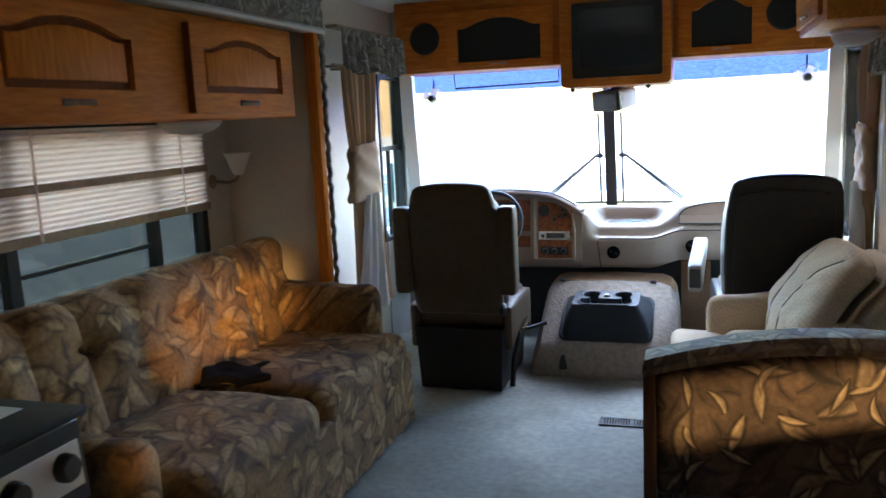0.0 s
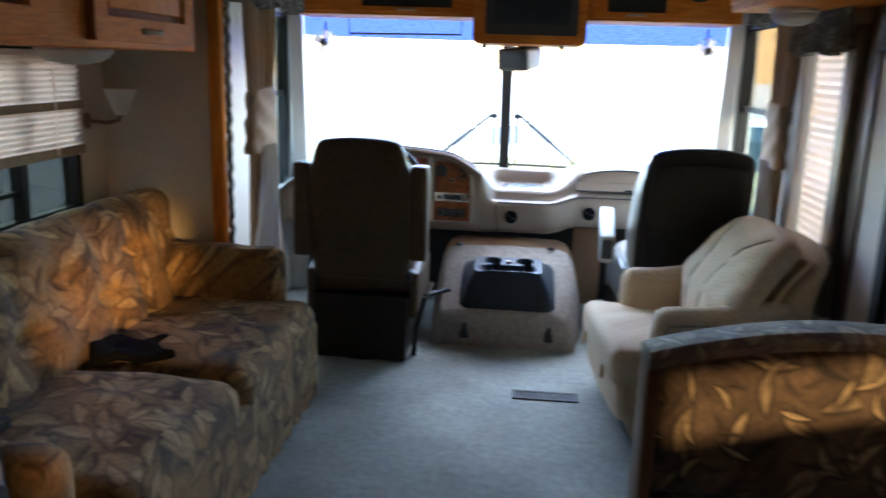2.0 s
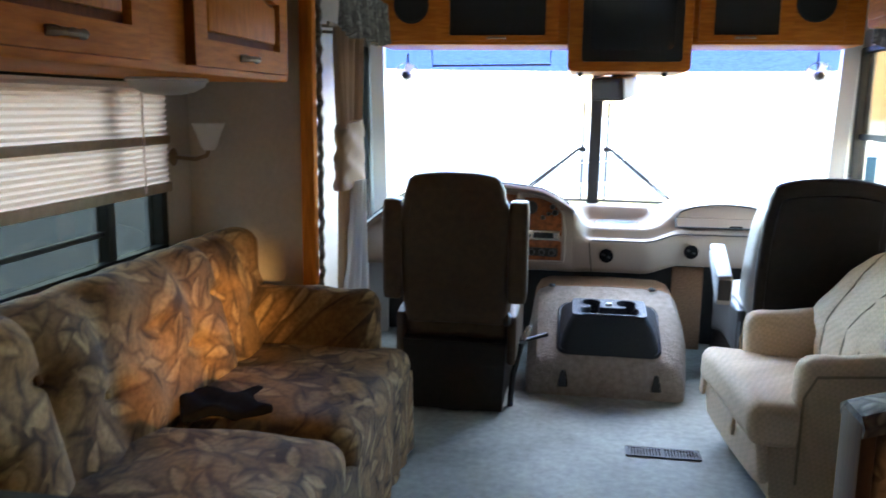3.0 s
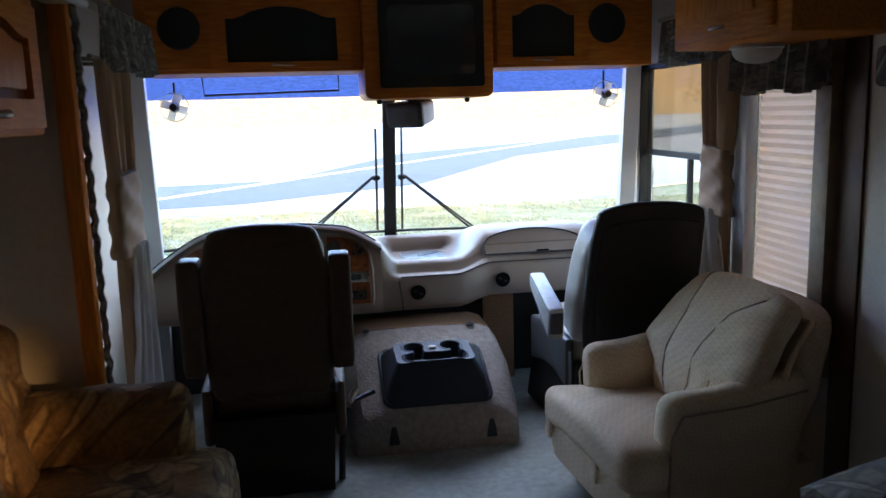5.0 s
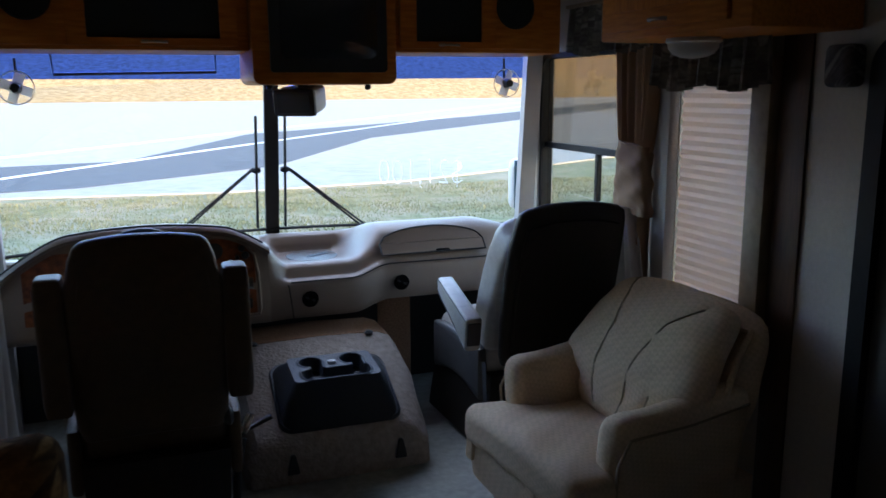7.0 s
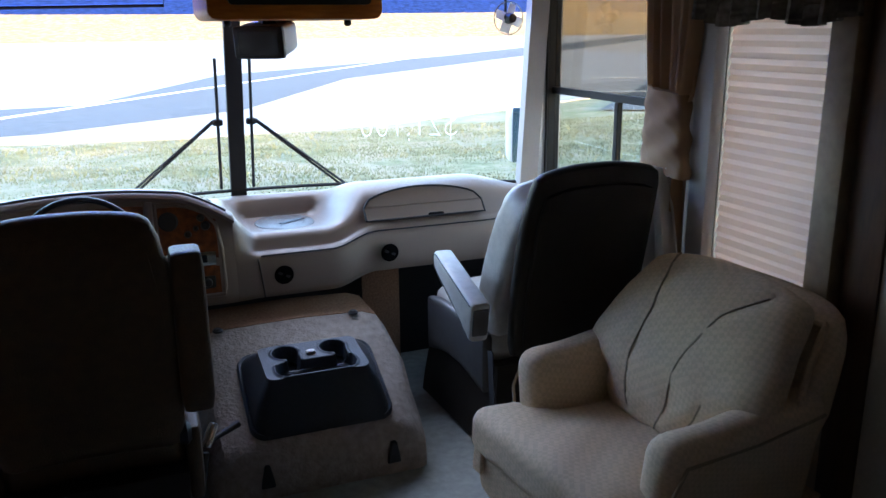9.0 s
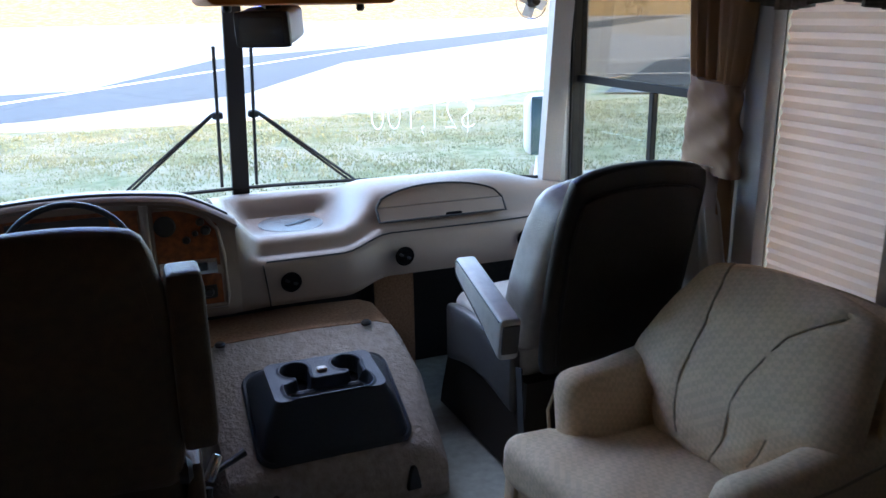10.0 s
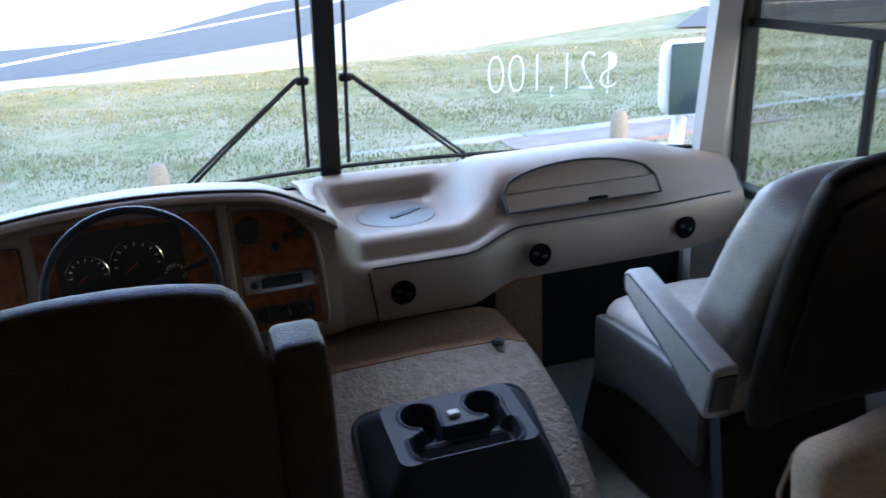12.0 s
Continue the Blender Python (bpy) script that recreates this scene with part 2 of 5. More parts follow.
CURTAIN_TIE = translucent("curtain_tie", (0.29, 0.185, 0.105), 0.06)
SHADE = translucent("shade_cloth", (0.86, 0.735, 0.68), 0.74)
# Same blind cloth toned down for the weaker daylight at the right-hand window
SHADE_DIM = translucent("dim_shade_cloth", (0.76, 0.635, 0.59), 0.70)
SHADE_TAN = material("shade_rail", (0.36, 0.27, 0.17), 0.6, scale=30, bump=0.1)
WINDSCREEN = glass("windscreen_glass")
PANE = glass("window_glass", (0.80, 0.80, 0.76))
PANE_TINT = glass("tinted_window_glass", (0.64, 0.62, 0.56))
TINTED = glass("sun_band_glass", (0.05, 0.13, 0.82), 0.05)
SCREEN = material("screen_glass", (0.02, 0.024, 0.028), 0.12, second=(0.025, 0.028, 0.032), scale=4, coat=0.6)
GRILLE = material("speaker_mesh", (0.012, 0.011, 0.010), 0.7, second=(0.004, 0.004, 0.004), scale=900, mix=0.2, bump=0.5, bump_scale=900)
WHITE = material("white_enamel", (0.74, 0.73, 0.7), 0.35, second=(0.7, 0.69, 0.66), scale=20, stain=0.08)
MILK = translucent("milky_pane", (0.5, 0.5, 0.5), 0.9)
FROST = translucent("frosted_glass", (0.85, 0.82, 0.76), 0.4)
MIRROR = material("mirror_glass", (0.08, 0.15, 0.22), 0.03, 1.0, second=(0.075, 0.14, 0.21), scale=3)
PAPER = material("paper", (0.75, 0.75, 0.74), 0.8, scale=30)
DOOR_SKIN = material("door_skin", (0.10, 0.088, 0.075), 0.55, second=(0.085, 0.075, 0.065), scale=70, bump=0.2, stain=0.15)
CHALK = translucent("window_marker", (0.9, 0.9, 0.9), 0.85)
CLOTH_BLACK = material("black_cloth", (0.010, 0.010, 0.013), 0.95, second=(0.006, 0.006, 0.008), scale=60, bump=0.5, bump_scale=300, spec=0.05)
COOKTOP = material("cooktop_glass", (0.012, 0.012, 0.013), 0.55, scale=20, spec=0.15)
# Near-black for black parts and for shade painted into wells and slots
DEEP_BLACK = material("deep_black", (0.006, 0.006, 0.007), 0.95, second=(0.004, 0.004, 0.005), scale=60, spec=0.05)
FLORAL_ROLL = floral("floral_roll", (0.20, 0.165, 0.145), (0.33, 0.29, 0.25), (0.08, 0.07, 0.07), 10.0, (1.0, 0.2, 0.0), (0.0, 1.0, 1.0))


def checked(name):
    """Cream recliner cloth with a small woven lozenge."""
    m = material(name, (0.80, 0.605, 0.40), 0.85, second=(0.72, 0.535, 0.35), scale=60, bump=0.3, bump_scale=500, stain=0.15, spec=0.25)
    n, l = m.node_tree.nodes, m.node_tree.links
    b = n["Principled BSDF"]
    was = b.inputs["Base Color"].links[0].from_socket
    co, mp, ck = n.new("ShaderNodeTexCoord"), n.new("ShaderNodeMapping"), n.new("ShaderNodeTexChecker")
    mp.inputs["Rotation"].default_value = (radians(45), radians(35), radians(45))
    ck.inputs["Scale"].default_value = 74
    ck.inputs[1].default_value, ck.inputs[2].default_value = (1, 1, 1, 1), (0.89, 0.89, 0.89, 1)
    l.new(co.outputs["Object"], mp.inputs[0])
    l.new(mp.outputs[0], ck.inputs[0])
    mul = n.new("ShaderNodeMixRGB")
    mul.blend_type, mul.inputs[0].default_value = "MULTIPLY", 1.0
    l.new(was, mul.inputs[1])
    l.new(ck.outputs[0], mul.inputs[2])
    l.new(mul.outputs[0], b.inputs["Base Color"])
    return m


CHECK = checked("recliner_cloth")


# ---- shaping helpers ----
def thing(name, label, category, m=None, group="", kind=""):
    ob = new(name)
    ob.empty_display_size = 0.1
    ob.matrix_basis = m if m is not None else Matrix()
    return tagged(ob, label, category, group, kind)


def base_of(ob):
    while ob.parent:
        ob = ob.parent
    return ob.matrix_basis


def finish(bm, sharp=35):
    bmesh.ops.recalc_face_normals(bm, faces=bm.faces)
    me = bpy.data.meshes.new("mesh")
    bm.to_mesh(me)
    bm.free()
    if sharp:
        me.polygons.foreach_set("use_smooth", [True] * len(me.polygons))
        me.set_sharp_from_angle(angle=radians(sharp))
    return me


def part(name, bm, mat, parent, label="", placed=True, sharp=35):
    """One mesh under a thing or part. placed: the bmesh is in world metres, else in the thing's own."""
    if placed:
        bm.transform(base_of(parent).inverted())
    me = finish(bm, sharp)
    me.name = name
    me.materials.append(mat)
    ob = new(name, me)
    ob.parent = parent
    return tagged(ob, label)


def solid(name, bm, mat, label, category, kind="", sharp=35, group=""):
    """A thing of one mesh, built in world metres."""
    me = finish(bm, sharp)
    me.name = name
    me.materials.append(mat)
    return tagged(new(name, me), label, category, group, kind)


def box(x0, x1, y0, y1, z0, z1, bevel=0.0, seg=2, bm=None):
    bm = bm or bmesh.new()
    made = bmesh.ops.create_cube(bm, size=1)
    c = Matrix.Translation(((x0 + x1) / 2, (y0 + y1) / 2, (z0 + z1) / 2)) @ Matrix.Diagonal((abs(x1 - x0), abs(y1 - y0), abs(z1 - z0), 1))
    bmesh.ops.transform(bm, matrix=c, verts=made["verts"])
    if bevel:
        edges = {e for v in made["verts"] for e in v.link_edges}
        bmesh.ops.bevel(bm, geom=list(edges), offset=bevel, segments=seg, affect="EDGES", profile=0.5)
    return bm


def pad(sx, sy, sz, r, n=8, m=None, shape=None):
    """A rounded, finely divided block round the origin, moved by m; shape(v) bends it first."""
    bm = bmesh.new()
    bmesh.ops.create_cube(bm, size=1)
    bmesh.ops.subdivide_edges(bm, edges=bm.edges[:], cuts=n, use_grid_fill=True)
    half = Vector((sx / 2, sy / 2, sz / 2))
    rr = min(r, half.x, half.y, half.z)
    for v in bm.verts:
        p = Vector([math.copysign(min(1, abs(2 * c)) ** 0.8, c) * h for c, h in zip(v.co, half)])
        q = Vector([max(-h + rr, min(h - rr, c)) for c, h in zip(p, half)])
        d = p - q
        v.co = q + d.normalized() * rr if d.length > 1e-9 else p
        if shape:
            v.co = shape(v.co)
    if m is not None:
        bm.transform(m)
    return bm


def prism(pts, axis, a, b, bevel=0.0, seg=2, bm=None):
    """A flat outline swept along an axis from a to b. pts are the two other coordinates, in xyz order."""
    bm = bm or bmesh.new()
    k = "xyz".index(axis)

    def at(p, c):
        q = list(p)
        q.insert(k, c)
        return q

    f = bm.faces.new([bm.verts.new(at(p, a)) for p in pts])
    made = bmesh.ops.extrude_face_region(bm, geom=[f])
    vs = [g for g in made["geom"] if isinstance(g, bmesh.types.BMVert)]
    for v in vs:
        v.co[k] = b
    if bevel:
        edges = {e for v in vs for e in v.link_edges} | set(f.edges)
        bmesh.ops.bevel(bm, geom=list(edges), offset=bevel, segments=seg, affect="EDGES", profile=0.5)
    return bm


def tube(pts, r, sides=10, bm=None, closed=False):
    """A round bar along points; r is one radius or one for each point."""
    bm = bm or bmesh.new()
    pts = [Vector(p) for p in pts]
    n = len(pts)
    rad = r if isinstance(r, (list, tuple)) else [r] * n
    rings, up = [], None
    for i, p in enumerate(pts):
        a = pts[(i - 1) % n] if closed or i else p
        c = pts[(i + 1) % n] if closed or i < n - 1 else p
        d = (c - a).normalized()
        if up is None:
            up = d.orthogonal().normalized()
        up = (up - d * up.dot(d)).normalized()
        side = d.cross(up)
        rings.append([bm.verts.new(p + rad[i] * (math.cos(t) * up + math.sin(t) * side)) for t in [2 * math.pi * k / sides for k in range(sides)]])
    for i in range(n if closed else n - 1):
        a, b = rings[i], rings[(i + 1) % n]
        for k in range(sides):
            bm.faces.new((a[k], a[(k + 1) % sides], b[(k + 1) % sides], b[k]))
    if not closed:
        bm.faces.new(rings[0][::-1])
        bm.faces.new(rings[-1])
    return bm


def lathe(profile, m=None, sides=24, bm=None):
    """Rings of (radius, height) round z, closed at both ends, moved by m."""
    bm = bm or bmesh.new()
    rings = [[bm.verts.new((r * math.cos(t), r * math.sin(t), z)) for t in [2 * math.pi * k / sides for k in range(sides)]] for r, z in profile]
    for a, b in zip(rings, rings[1:]):
        for k in range(sides):
            bm.faces.new((a[k], a[(k + 1) % sides], b[(k + 1) % sides], b[k]))
    bm.faces.new(rings[0][::-1])
    bm.faces.new(rings[-1])
    if m is not None:
        bmesh.ops.transform(bm, matrix=m, verts=[v for ring in rings for v in ring])
    return bm


def loft(rows, closed=False, bm=None):
    """A sheet through rows of points of equal count; closed joins each row's ends and caps the first and last."""
    bm = bm or bmesh.new()
    vs = [[bm.verts.new(p) for p in row] for row in rows]
    n = len(vs[0])
    for a, b in zip(vs, vs[1:]):
        for k in range(n if closed else n - 1):
            bm.faces.new((a[k], a[(k + 1) % n], b[(k + 1) % n], b[k]))
    if closed:
        bm.faces.new(vs[0][::-1])
        bm.faces.new(vs[-1])
    return bm


def thick(bm, d):
    """Gives a sheet thickness."""
    bmesh.ops.recalc_face_normals(bm, faces=bm.faces)
    bmesh.ops.solidify(bm, geom=bm.faces[:], thickness=d)
    return bm


def wall_x(name, x0, x1, y0, y1, z0, z1, holes, mat, label):
    """A wall of constant x with rectangular openings (ya, yb, za, zb) cut through it, none above another."""
    bm = bmesh.new()
    y = y0
    for ya, yb, za, zb in sorted(holes):
        if ya > y:
            box(x0, x1, y, ya, z0, z1, bm=bm)
        box(x0, x1, ya, yb, z0, za, bm=bm)
        box(x0, x1, ya, yb, zb, z1, bm=bm)
        y = yb
    if y1 > y:
        box(x0, x1, y, y1, z0, z1, bm=bm)
    return solid(name, bm, mat, label, "wall", "structure", sharp=0)


# ---- the shell of the motorhome ----
RW, LW, SW, TOP = 1.25, -1.25, -1.72, 2.06
CX, CAB_L = -0.075, -1.40  # middle and driver's side of the cab
solid("floor", box(-1.8, 1.32, -3.5, 5.25, -0.06, 0.0), CARPET, "grey-beige cut-pile carpet over the whole floor", "floor", "structure", 0)
solid("ceiling", box(-1.8, 1.32, -3.5, 5.25, TOP, TOP + 0.05), CEIL, "pale vinyl ceiling panel", "ceiling", "structure", 0)
wall_x("wall_right", RW, RW + 0.07, -3.5, 4.96, 0, TOP, [(-2.45, -1.45, 0.93, 1.45), (0.15, 1.5, 0.72, 1.45), (1.72, 2.70, 0.0, 1.62), (3.17, 3.61, 0.60, 1.56), (3.90, 4.79, 0.65, 1.67)], VINYL, "cream textured vinyl side wall with door and windows")
wall_x("wall_left_cab", CAB_L - 0.07, CAB_L, 3.28, 4.96, 0, TOP, [(4.40, 4.79, 0.65, 1.67)], VINYL, "cream vinyl wall beside the driver")
wall_x("wall_slideout", SW - 0.07, SW, -3.5, 3.28, 0, TOP, [(1.72, 2.99, 0.80, 1.43)], VINYL, "cream vinyl back wall of the slide-out")
solid("wall_slideout_end", box(SW, LW + 0.02, 3.21, 3.28, 0, TOP), VINYL, "cream vinyl end wall of the slide-out", "wall", "structure", 0)
solid("wall_rear", box(-1.79, 1.32, -3.57, -3.5, 0, TOP), VINYL, "plain cream wall at the rear", "wall", "structure", 0)


def glass_y(x, z):
    """The curved, raked windscreen."""
    u = ((x - CX) / 1.275) ** 2
    return 5.22 - 0.36 * u - (0.24 - 0.13 * u) * (z - 0.76)


def screen_strip(x0, x1, z0, z1, nx=24, off=0.0):
    rows = []
    for z in (z0, z1):
        rows.append([(x0 + (x1 - x0) * k / nx, glass_y(x0 + (x1 - x0) * k / nx, z) + off, z) for k in range(nx + 1)])
    return loft(rows)


windscreen = thing("window_1", "wide two-piece raked windscreen with a blue sun band", "windscreen", kind="structure")
for x0, x1 in ((-1.34, -0.115), (-0.065, 1.19)):
    p = part("pane", screen_strip(x0, x1, 0.70, 1.555), WINDSCREEN, windscreen)
    p.visible_shadow = False
    p = part("sun_band", screen_strip(x0, x1, 1.556, 1.76), TINTED, windscreen, "blue tinted band across the glass")
    p.visible_shadow = False
bar = bmesh.new()
for a, b in ((-0.124, -0.056),):
    rows = []
    for z in (0.70, 1.0, 1.3, 1.76):
        y = glass_y(-0.09, z)
        rows.append([(a, y - 0.02, z), (b, y - 0.02, z), (b, y + 0.015, z), (a, y + 0.015, z)])
    loft(rows, True, bar)
part("centre_bar", bar, RUBBER, windscreen, "black rubber centre bar")
part("lower_gasket", thick(screen_strip(-1.37, 1.22, 0.695, 0.745, off=-0.006), 0.012), RUBBER, windscreen)
solid("wall_front", box(-1.47, 1.32, 5.26, 5.32, -0.05, 0.70), VINYL, "cowl wall below the windscreen", "wall", "structure", 0)
header = thick(screen_strip(-1.40, 1.25, 1.76, TOP), 0.03)
solid("wall_header", header, VINYL, "panel above the windscreen", "wall", "structure", 0)

for name, s in (("trim_pillar_right", 1), ("trim_pillar_left", -1)):
    rows = []
    for z in (0.0, 0.60, 0.72, 1.2, 1.70, TOP):
        ys = glass_y(1.2, max(z, 0.7))
        low = 0.06 if z < 0.65 else 0.0
        rows.append([(CX + s * x, y, z) for x, y in ((1.33, 4.775 + low * 0.3), (1.307, 4.795), (1.285, ys - 0.06), (1.215, ys - 0.03), (1.215, ys + 0.02), (1.395, ys + 0.03), (1.395, 4.795))])
    solid(name, loft(rows, True), PILLAR, "light grey moulded windscreen pillar", "pillar trim", "structure")


for name, x0, x1, y0 in (("trim_cab_right", RW - 0.012, RW - 0.001, 3.96), ("trim_cab_left", CAB_L + 0.001, CAB_L + 0.012, 4.42)):
    solid(name, box(x0, x1, y0, 4.772, 0.01, 0.642, 0.004), PILLAR, "light grey moulded panel below the cab window", "side trim", "structure")


def round_rect(y0, y1, z0, z1, r, n=6):
    pts = []
    for cy, cz, a in ((y1 - r, z1 - r, 0), (y0 + r, z1 - r, 90), (y0 + r, z0 + r, 180), (y1 - r, z0 + r, 270)):
        pts += [(cy + r * math.cos(radians(a + 90 * k / n)), cz + r * math.sin(radians(a + 90 * k / n))) for k in range(n + 1)]
    return pts


def ring_frame(outer, inner, axis, a, b, bm=None):
    """A frame between two outlines of equal count, swept along an axis."""
    bm = bm or bmesh.new()
    k = "xyz".index(axis)
    rows = []
    for pts, c in ((outer, a), (outer, b), (inner, b), (inner, a)):
        row = []
        for p in pts:
            q = list(p)
            q.insert(k, c)
            row.append(q)
        rows.append(row)
    vs = [[bm.verts.new(p) for p in row] for row in rows]
    n = len(outer)
    for i in range(4):
        for j in range(n):
            bm.faces.new((vs[i][j], vs[i][(j + 1) % n], vs[(i + 1) % 4][(j + 1) % n], vs[(i + 1) % 4][j]))
    return bm


def side_window(name, s):
    w = thing(name, "cab side window in a black frame with a sliding lower part", "window", kind="structure")
    x = CX + s * 1.35
    y0, y1, z0, z1 = 3.90 if s > 0 else 4.40, 4.79, 0.65, 1.67
    ym = 4.235 if s > 0 else 4.58
    fr = bmesh.new()
    t = 0.022
    for a in ((y0, y1, z0, z0 + t), (y0, y1, z1 - t, z1), (y0, y0 + t, z0 + t, z1 - t), (y1 - t, y1, z0 + t, z1 - t)):
        box(x - 0.03, x + 0.03, a[0], a[1], a[2], a[3], 0.004, 1, fr)
    part("window_frame", fr, ALU, w, "black aluminium frame")
    part("gasket", ring_frame(round_rect(y0 - 0.004, y1 + 0.004, z0 - 0.004, z1 + 0.004, 0.005), round_rect(y0 + 0.02, y1 - 0.02, z0 + 0.02, z1 - 0.02, 0.07), "x", x - s * 0.034, x - s * 0.014), RUBBER, w, "black rubber gasket with rounded corners")
    part("crossbar", box(x - 0.012, x + 0.012, y0 + t, y1 - t, 1.205, 1.235, 0.003, 1), ALU, w)
    part("mullion", box(x - 0.012, x + 0.012, ym, ym + 0.027, z0 + t, 1.205, 0.003, 1), ALU, w)
    for a, b, c, d in ((y0 + t, y1 - t, 1.235, z1 - t), (ym + 0.027, y1 - t, z0 + t, 1.205), (y0 + t, ym, z0 + t, 1.205)):
        p = part("pane", box(x + s * 0.004 - 0.002, x + s * 0.004 + 0.002, a, b, c, d), UPPER_PANE if c > 1.2 else PANE, w)
        p.visible_shadow = False


side_window("window_2", 1)
side_window("window_3", -1)

# window behind the sofa with its pleated blind half down
w4 = thing("window_4", "dark-framed slide-out window with sliding panes", "window", kind="structure")
fr = bmesh.new()
for a in ((1.72, 2.99, 0.80, 0.83), (1.72, 2.99, 1.40, 1.43), (1.72, 1.76, 0.83, 1.40), (2.95, 2.99, 0.83, 1.40)):
    box(SW - 0.05, SW + 0.012, *a, 0.004, 1, fr)
part("window_frame", fr, ALU, w4)
part("mullion", box(SW - 0.04, SW + 0.004, 2.60, 2.645, 0.83, 1.40, 0.003, 1), ALU, w4)
part("mullion", box(SW - 0.04, SW + 0.004, 1.83, 1.885, 0.83, 1.40, 0.003, 1), ALU, w4)
part("crossbar", box(SW - 0.04, SW - 0.01, 1.885, 2.60, 0.915, 0.932, 0.003, 1), ALU, w4)
# Lower pane darkened to hold down the bright view outside
for z0, z1, mat in ((0.83, 1.05, DARK_PANE), (1.05, 1.40, PANE_TINT)):
    p = part("pane", box(SW - 0.03, SW - 0.026, 1.76, 2.95, z0, z1), mat, w4)
    p.visible_shadow = False


def pleats(x, y0, y1, z0, z1, n, depth=0.012):
    """A pleated blind in the plane of a side wall."""
    rows = []
    for k in range(2 * n + 1):
        z = z0 + (z1 - z0) * k / (2 * n)
        xx = x + (depth if k % 2 else 0.0)
        rows.append([(xx, y0, z), (xx, y1, z)])
    return thick(loft(rows), 0.0012)


blind = thing("pleated_blind", "white pleated blind half lowered over the sofa window", "blind", pose(SW + 0.03, 2.35, 1.02))
part("cloth", pleats(SW + 0.022, 1.75, 2.97, 1.235, 1.42, 9), SHADE, blind, "white pleated night shade", sharp=0)
part("middle_rail", box(SW + 0.014, SW + 0.04, 1.74, 2.98, 1.205, 1.235, 0.004, 1), SHADE_TAN, blind, "tan rail")
part("cloth", pleats(SW + 0.022, 1.75, 2.97, 1.065, 1.205, 7), SHADE, blind, sharp=0)
part("bottom_rail", box(SW + 0.014, SW + 0.04, 1.74, 2.98, 1.03, 1.065, 0.004, 1), SHADE_TAN, blind, "tan rail")
for y in (1.95, 2.78):
    part("cord", box(SW + 0.040, SW + 0.043, y, y + 0.012, 1.04, 1.42), SHADE, blind)

# window beside the recliner, wooden surround and closed blind
w5 = thing("window_5", "tall side window with a grey-brown surround", "window", kind="structure")
part("surround_left", box(RW - 0.05, RW - 0.001, 3.61, 3.70, 0.50, 1.60, 0.008), PILLAR, w5, "grey padded side panel")
part("surround_right", box(RW - 0.05, RW - 0.001, 3.08, 3.17, 0.50, 1.60, 0.008), SHADE_TAN, w5, "tan padded side panel")
part("sill", box(RW - 0.03, RW - 0.001, 3.17, 3.61, 0.56, 0.60, 0.006), SHADE_TAN, w5)
p = part("pane", box(RW + 0.03, RW + 0.034, 3.17, 3.61, 0.60, 1.56), PANE, w5)
p.visible_shadow = False
blind2 = thing("pleated_blind", "closed white pleated blind glowing with daylight", "blind", pose(RW, 3.42, 0.60))
part("cloth", pleats(RW + 0.002, 3.175, 3.605, 0.625, 1.535, 26, 0.010), SHADE_DIM, blind2, sharp=0)
part("head_rail", box(RW - 0.006, RW + 0.02, 3.172, 3.608, 1.535, 1.556, 0.003, 1), SHADE_TAN, blind2)
part("bottom_rail", box(RW - 0.006, RW + 0.02, 3.172, 3.608, 0.602, 0.625, 0.003, 1), SHADE_TAN, blind2)
solid("wood_strip", box(RW - 0.012, RW - 0.001, 2.955, 3.077, 0.0, TOP, 0.003), DARK_WOOD, "dark stained upright wood strip on the wall", "wood strip")

# unseen dinette window and blind behind the walker's shoulder, sized for the bench's sun strip
w6 = thing("window_6", "unseen dinette window with a blind set to shape the bench's sun strip", "window", kind="structure")
fr = bmesh.new()
for a in ((0.15, 1.5, 0.72, 0.74), (0.15, 1.5, 1.43, 1.45), (0.15, 0.17, 0.74, 1.43), (1.48, 1.5, 0.74, 1.43)):
    box(RW + 0.01, RW + 0.06, *a, bm=fr)
part("window_frame", fr, ALU, w6)
part("pane", box(RW + 0.05, RW + 0.054, 0.17, 1.48, 0.74, 1.43), DARK_PANE, w6, "pane tinted to dim the sun patch")
part("blind_cloth", pleats(RW + 0.03, 0.17, 1.48, 0.89, 1.43, 13), SHADE, w6, sharp=0)

# unseen window added so that the sun reaches the sofa back
w7 = thing("window_7", "unseen rear window added to throw sun on the sofa back", "window", kind="structure")
fr = bmesh.new()
for a in ((-2.45, -1.45, 0.93, 0.95), (-2.45, -1.45, 1.43, 1.45), (-2.45, -2.43, 0.95, 1.43), (-1.47, -1.45, 0.95, 1.43)):
    box(RW + 0.01, RW + 0.06, *a, bm=fr)
part("window_frame", fr, ALU, w7)
part("pane", box(RW + 0.05, RW + 0.054, -2.43, -1.47, 0.95, 1.43), DARKER_PANE, w7, "pane tinted to dim the sun patch")
part("blind_cloth", pleats(RW + 0.03, -2.43, -1.47, 1.30, 1.43, 5), SHADE, w7, sharp=0)

# ---- entry door ----
door = thing("door_1", "dark entry door with rounded corners and a bright frosted window", "door", kind="structure")


part("door_frame", ring_frame(round_rect(1.70, 2.73, 0.0, 1.645, 0.10), round_rect(1.76, 2.67, 0.03, 1.59, 0.08), "x", RW - 0.02, RW + 0.07), ALU, door, "dark metal frame")
part("door_leaf", ring_frame(round_rect(1.76, 2.67, 0.03, 1.59, 0.08), round_rect(1.79, 2.14, 0.935, 1.495, 0.02), "x", RW + 0.01, RW + 0.055), DOOR_SKIN, door)
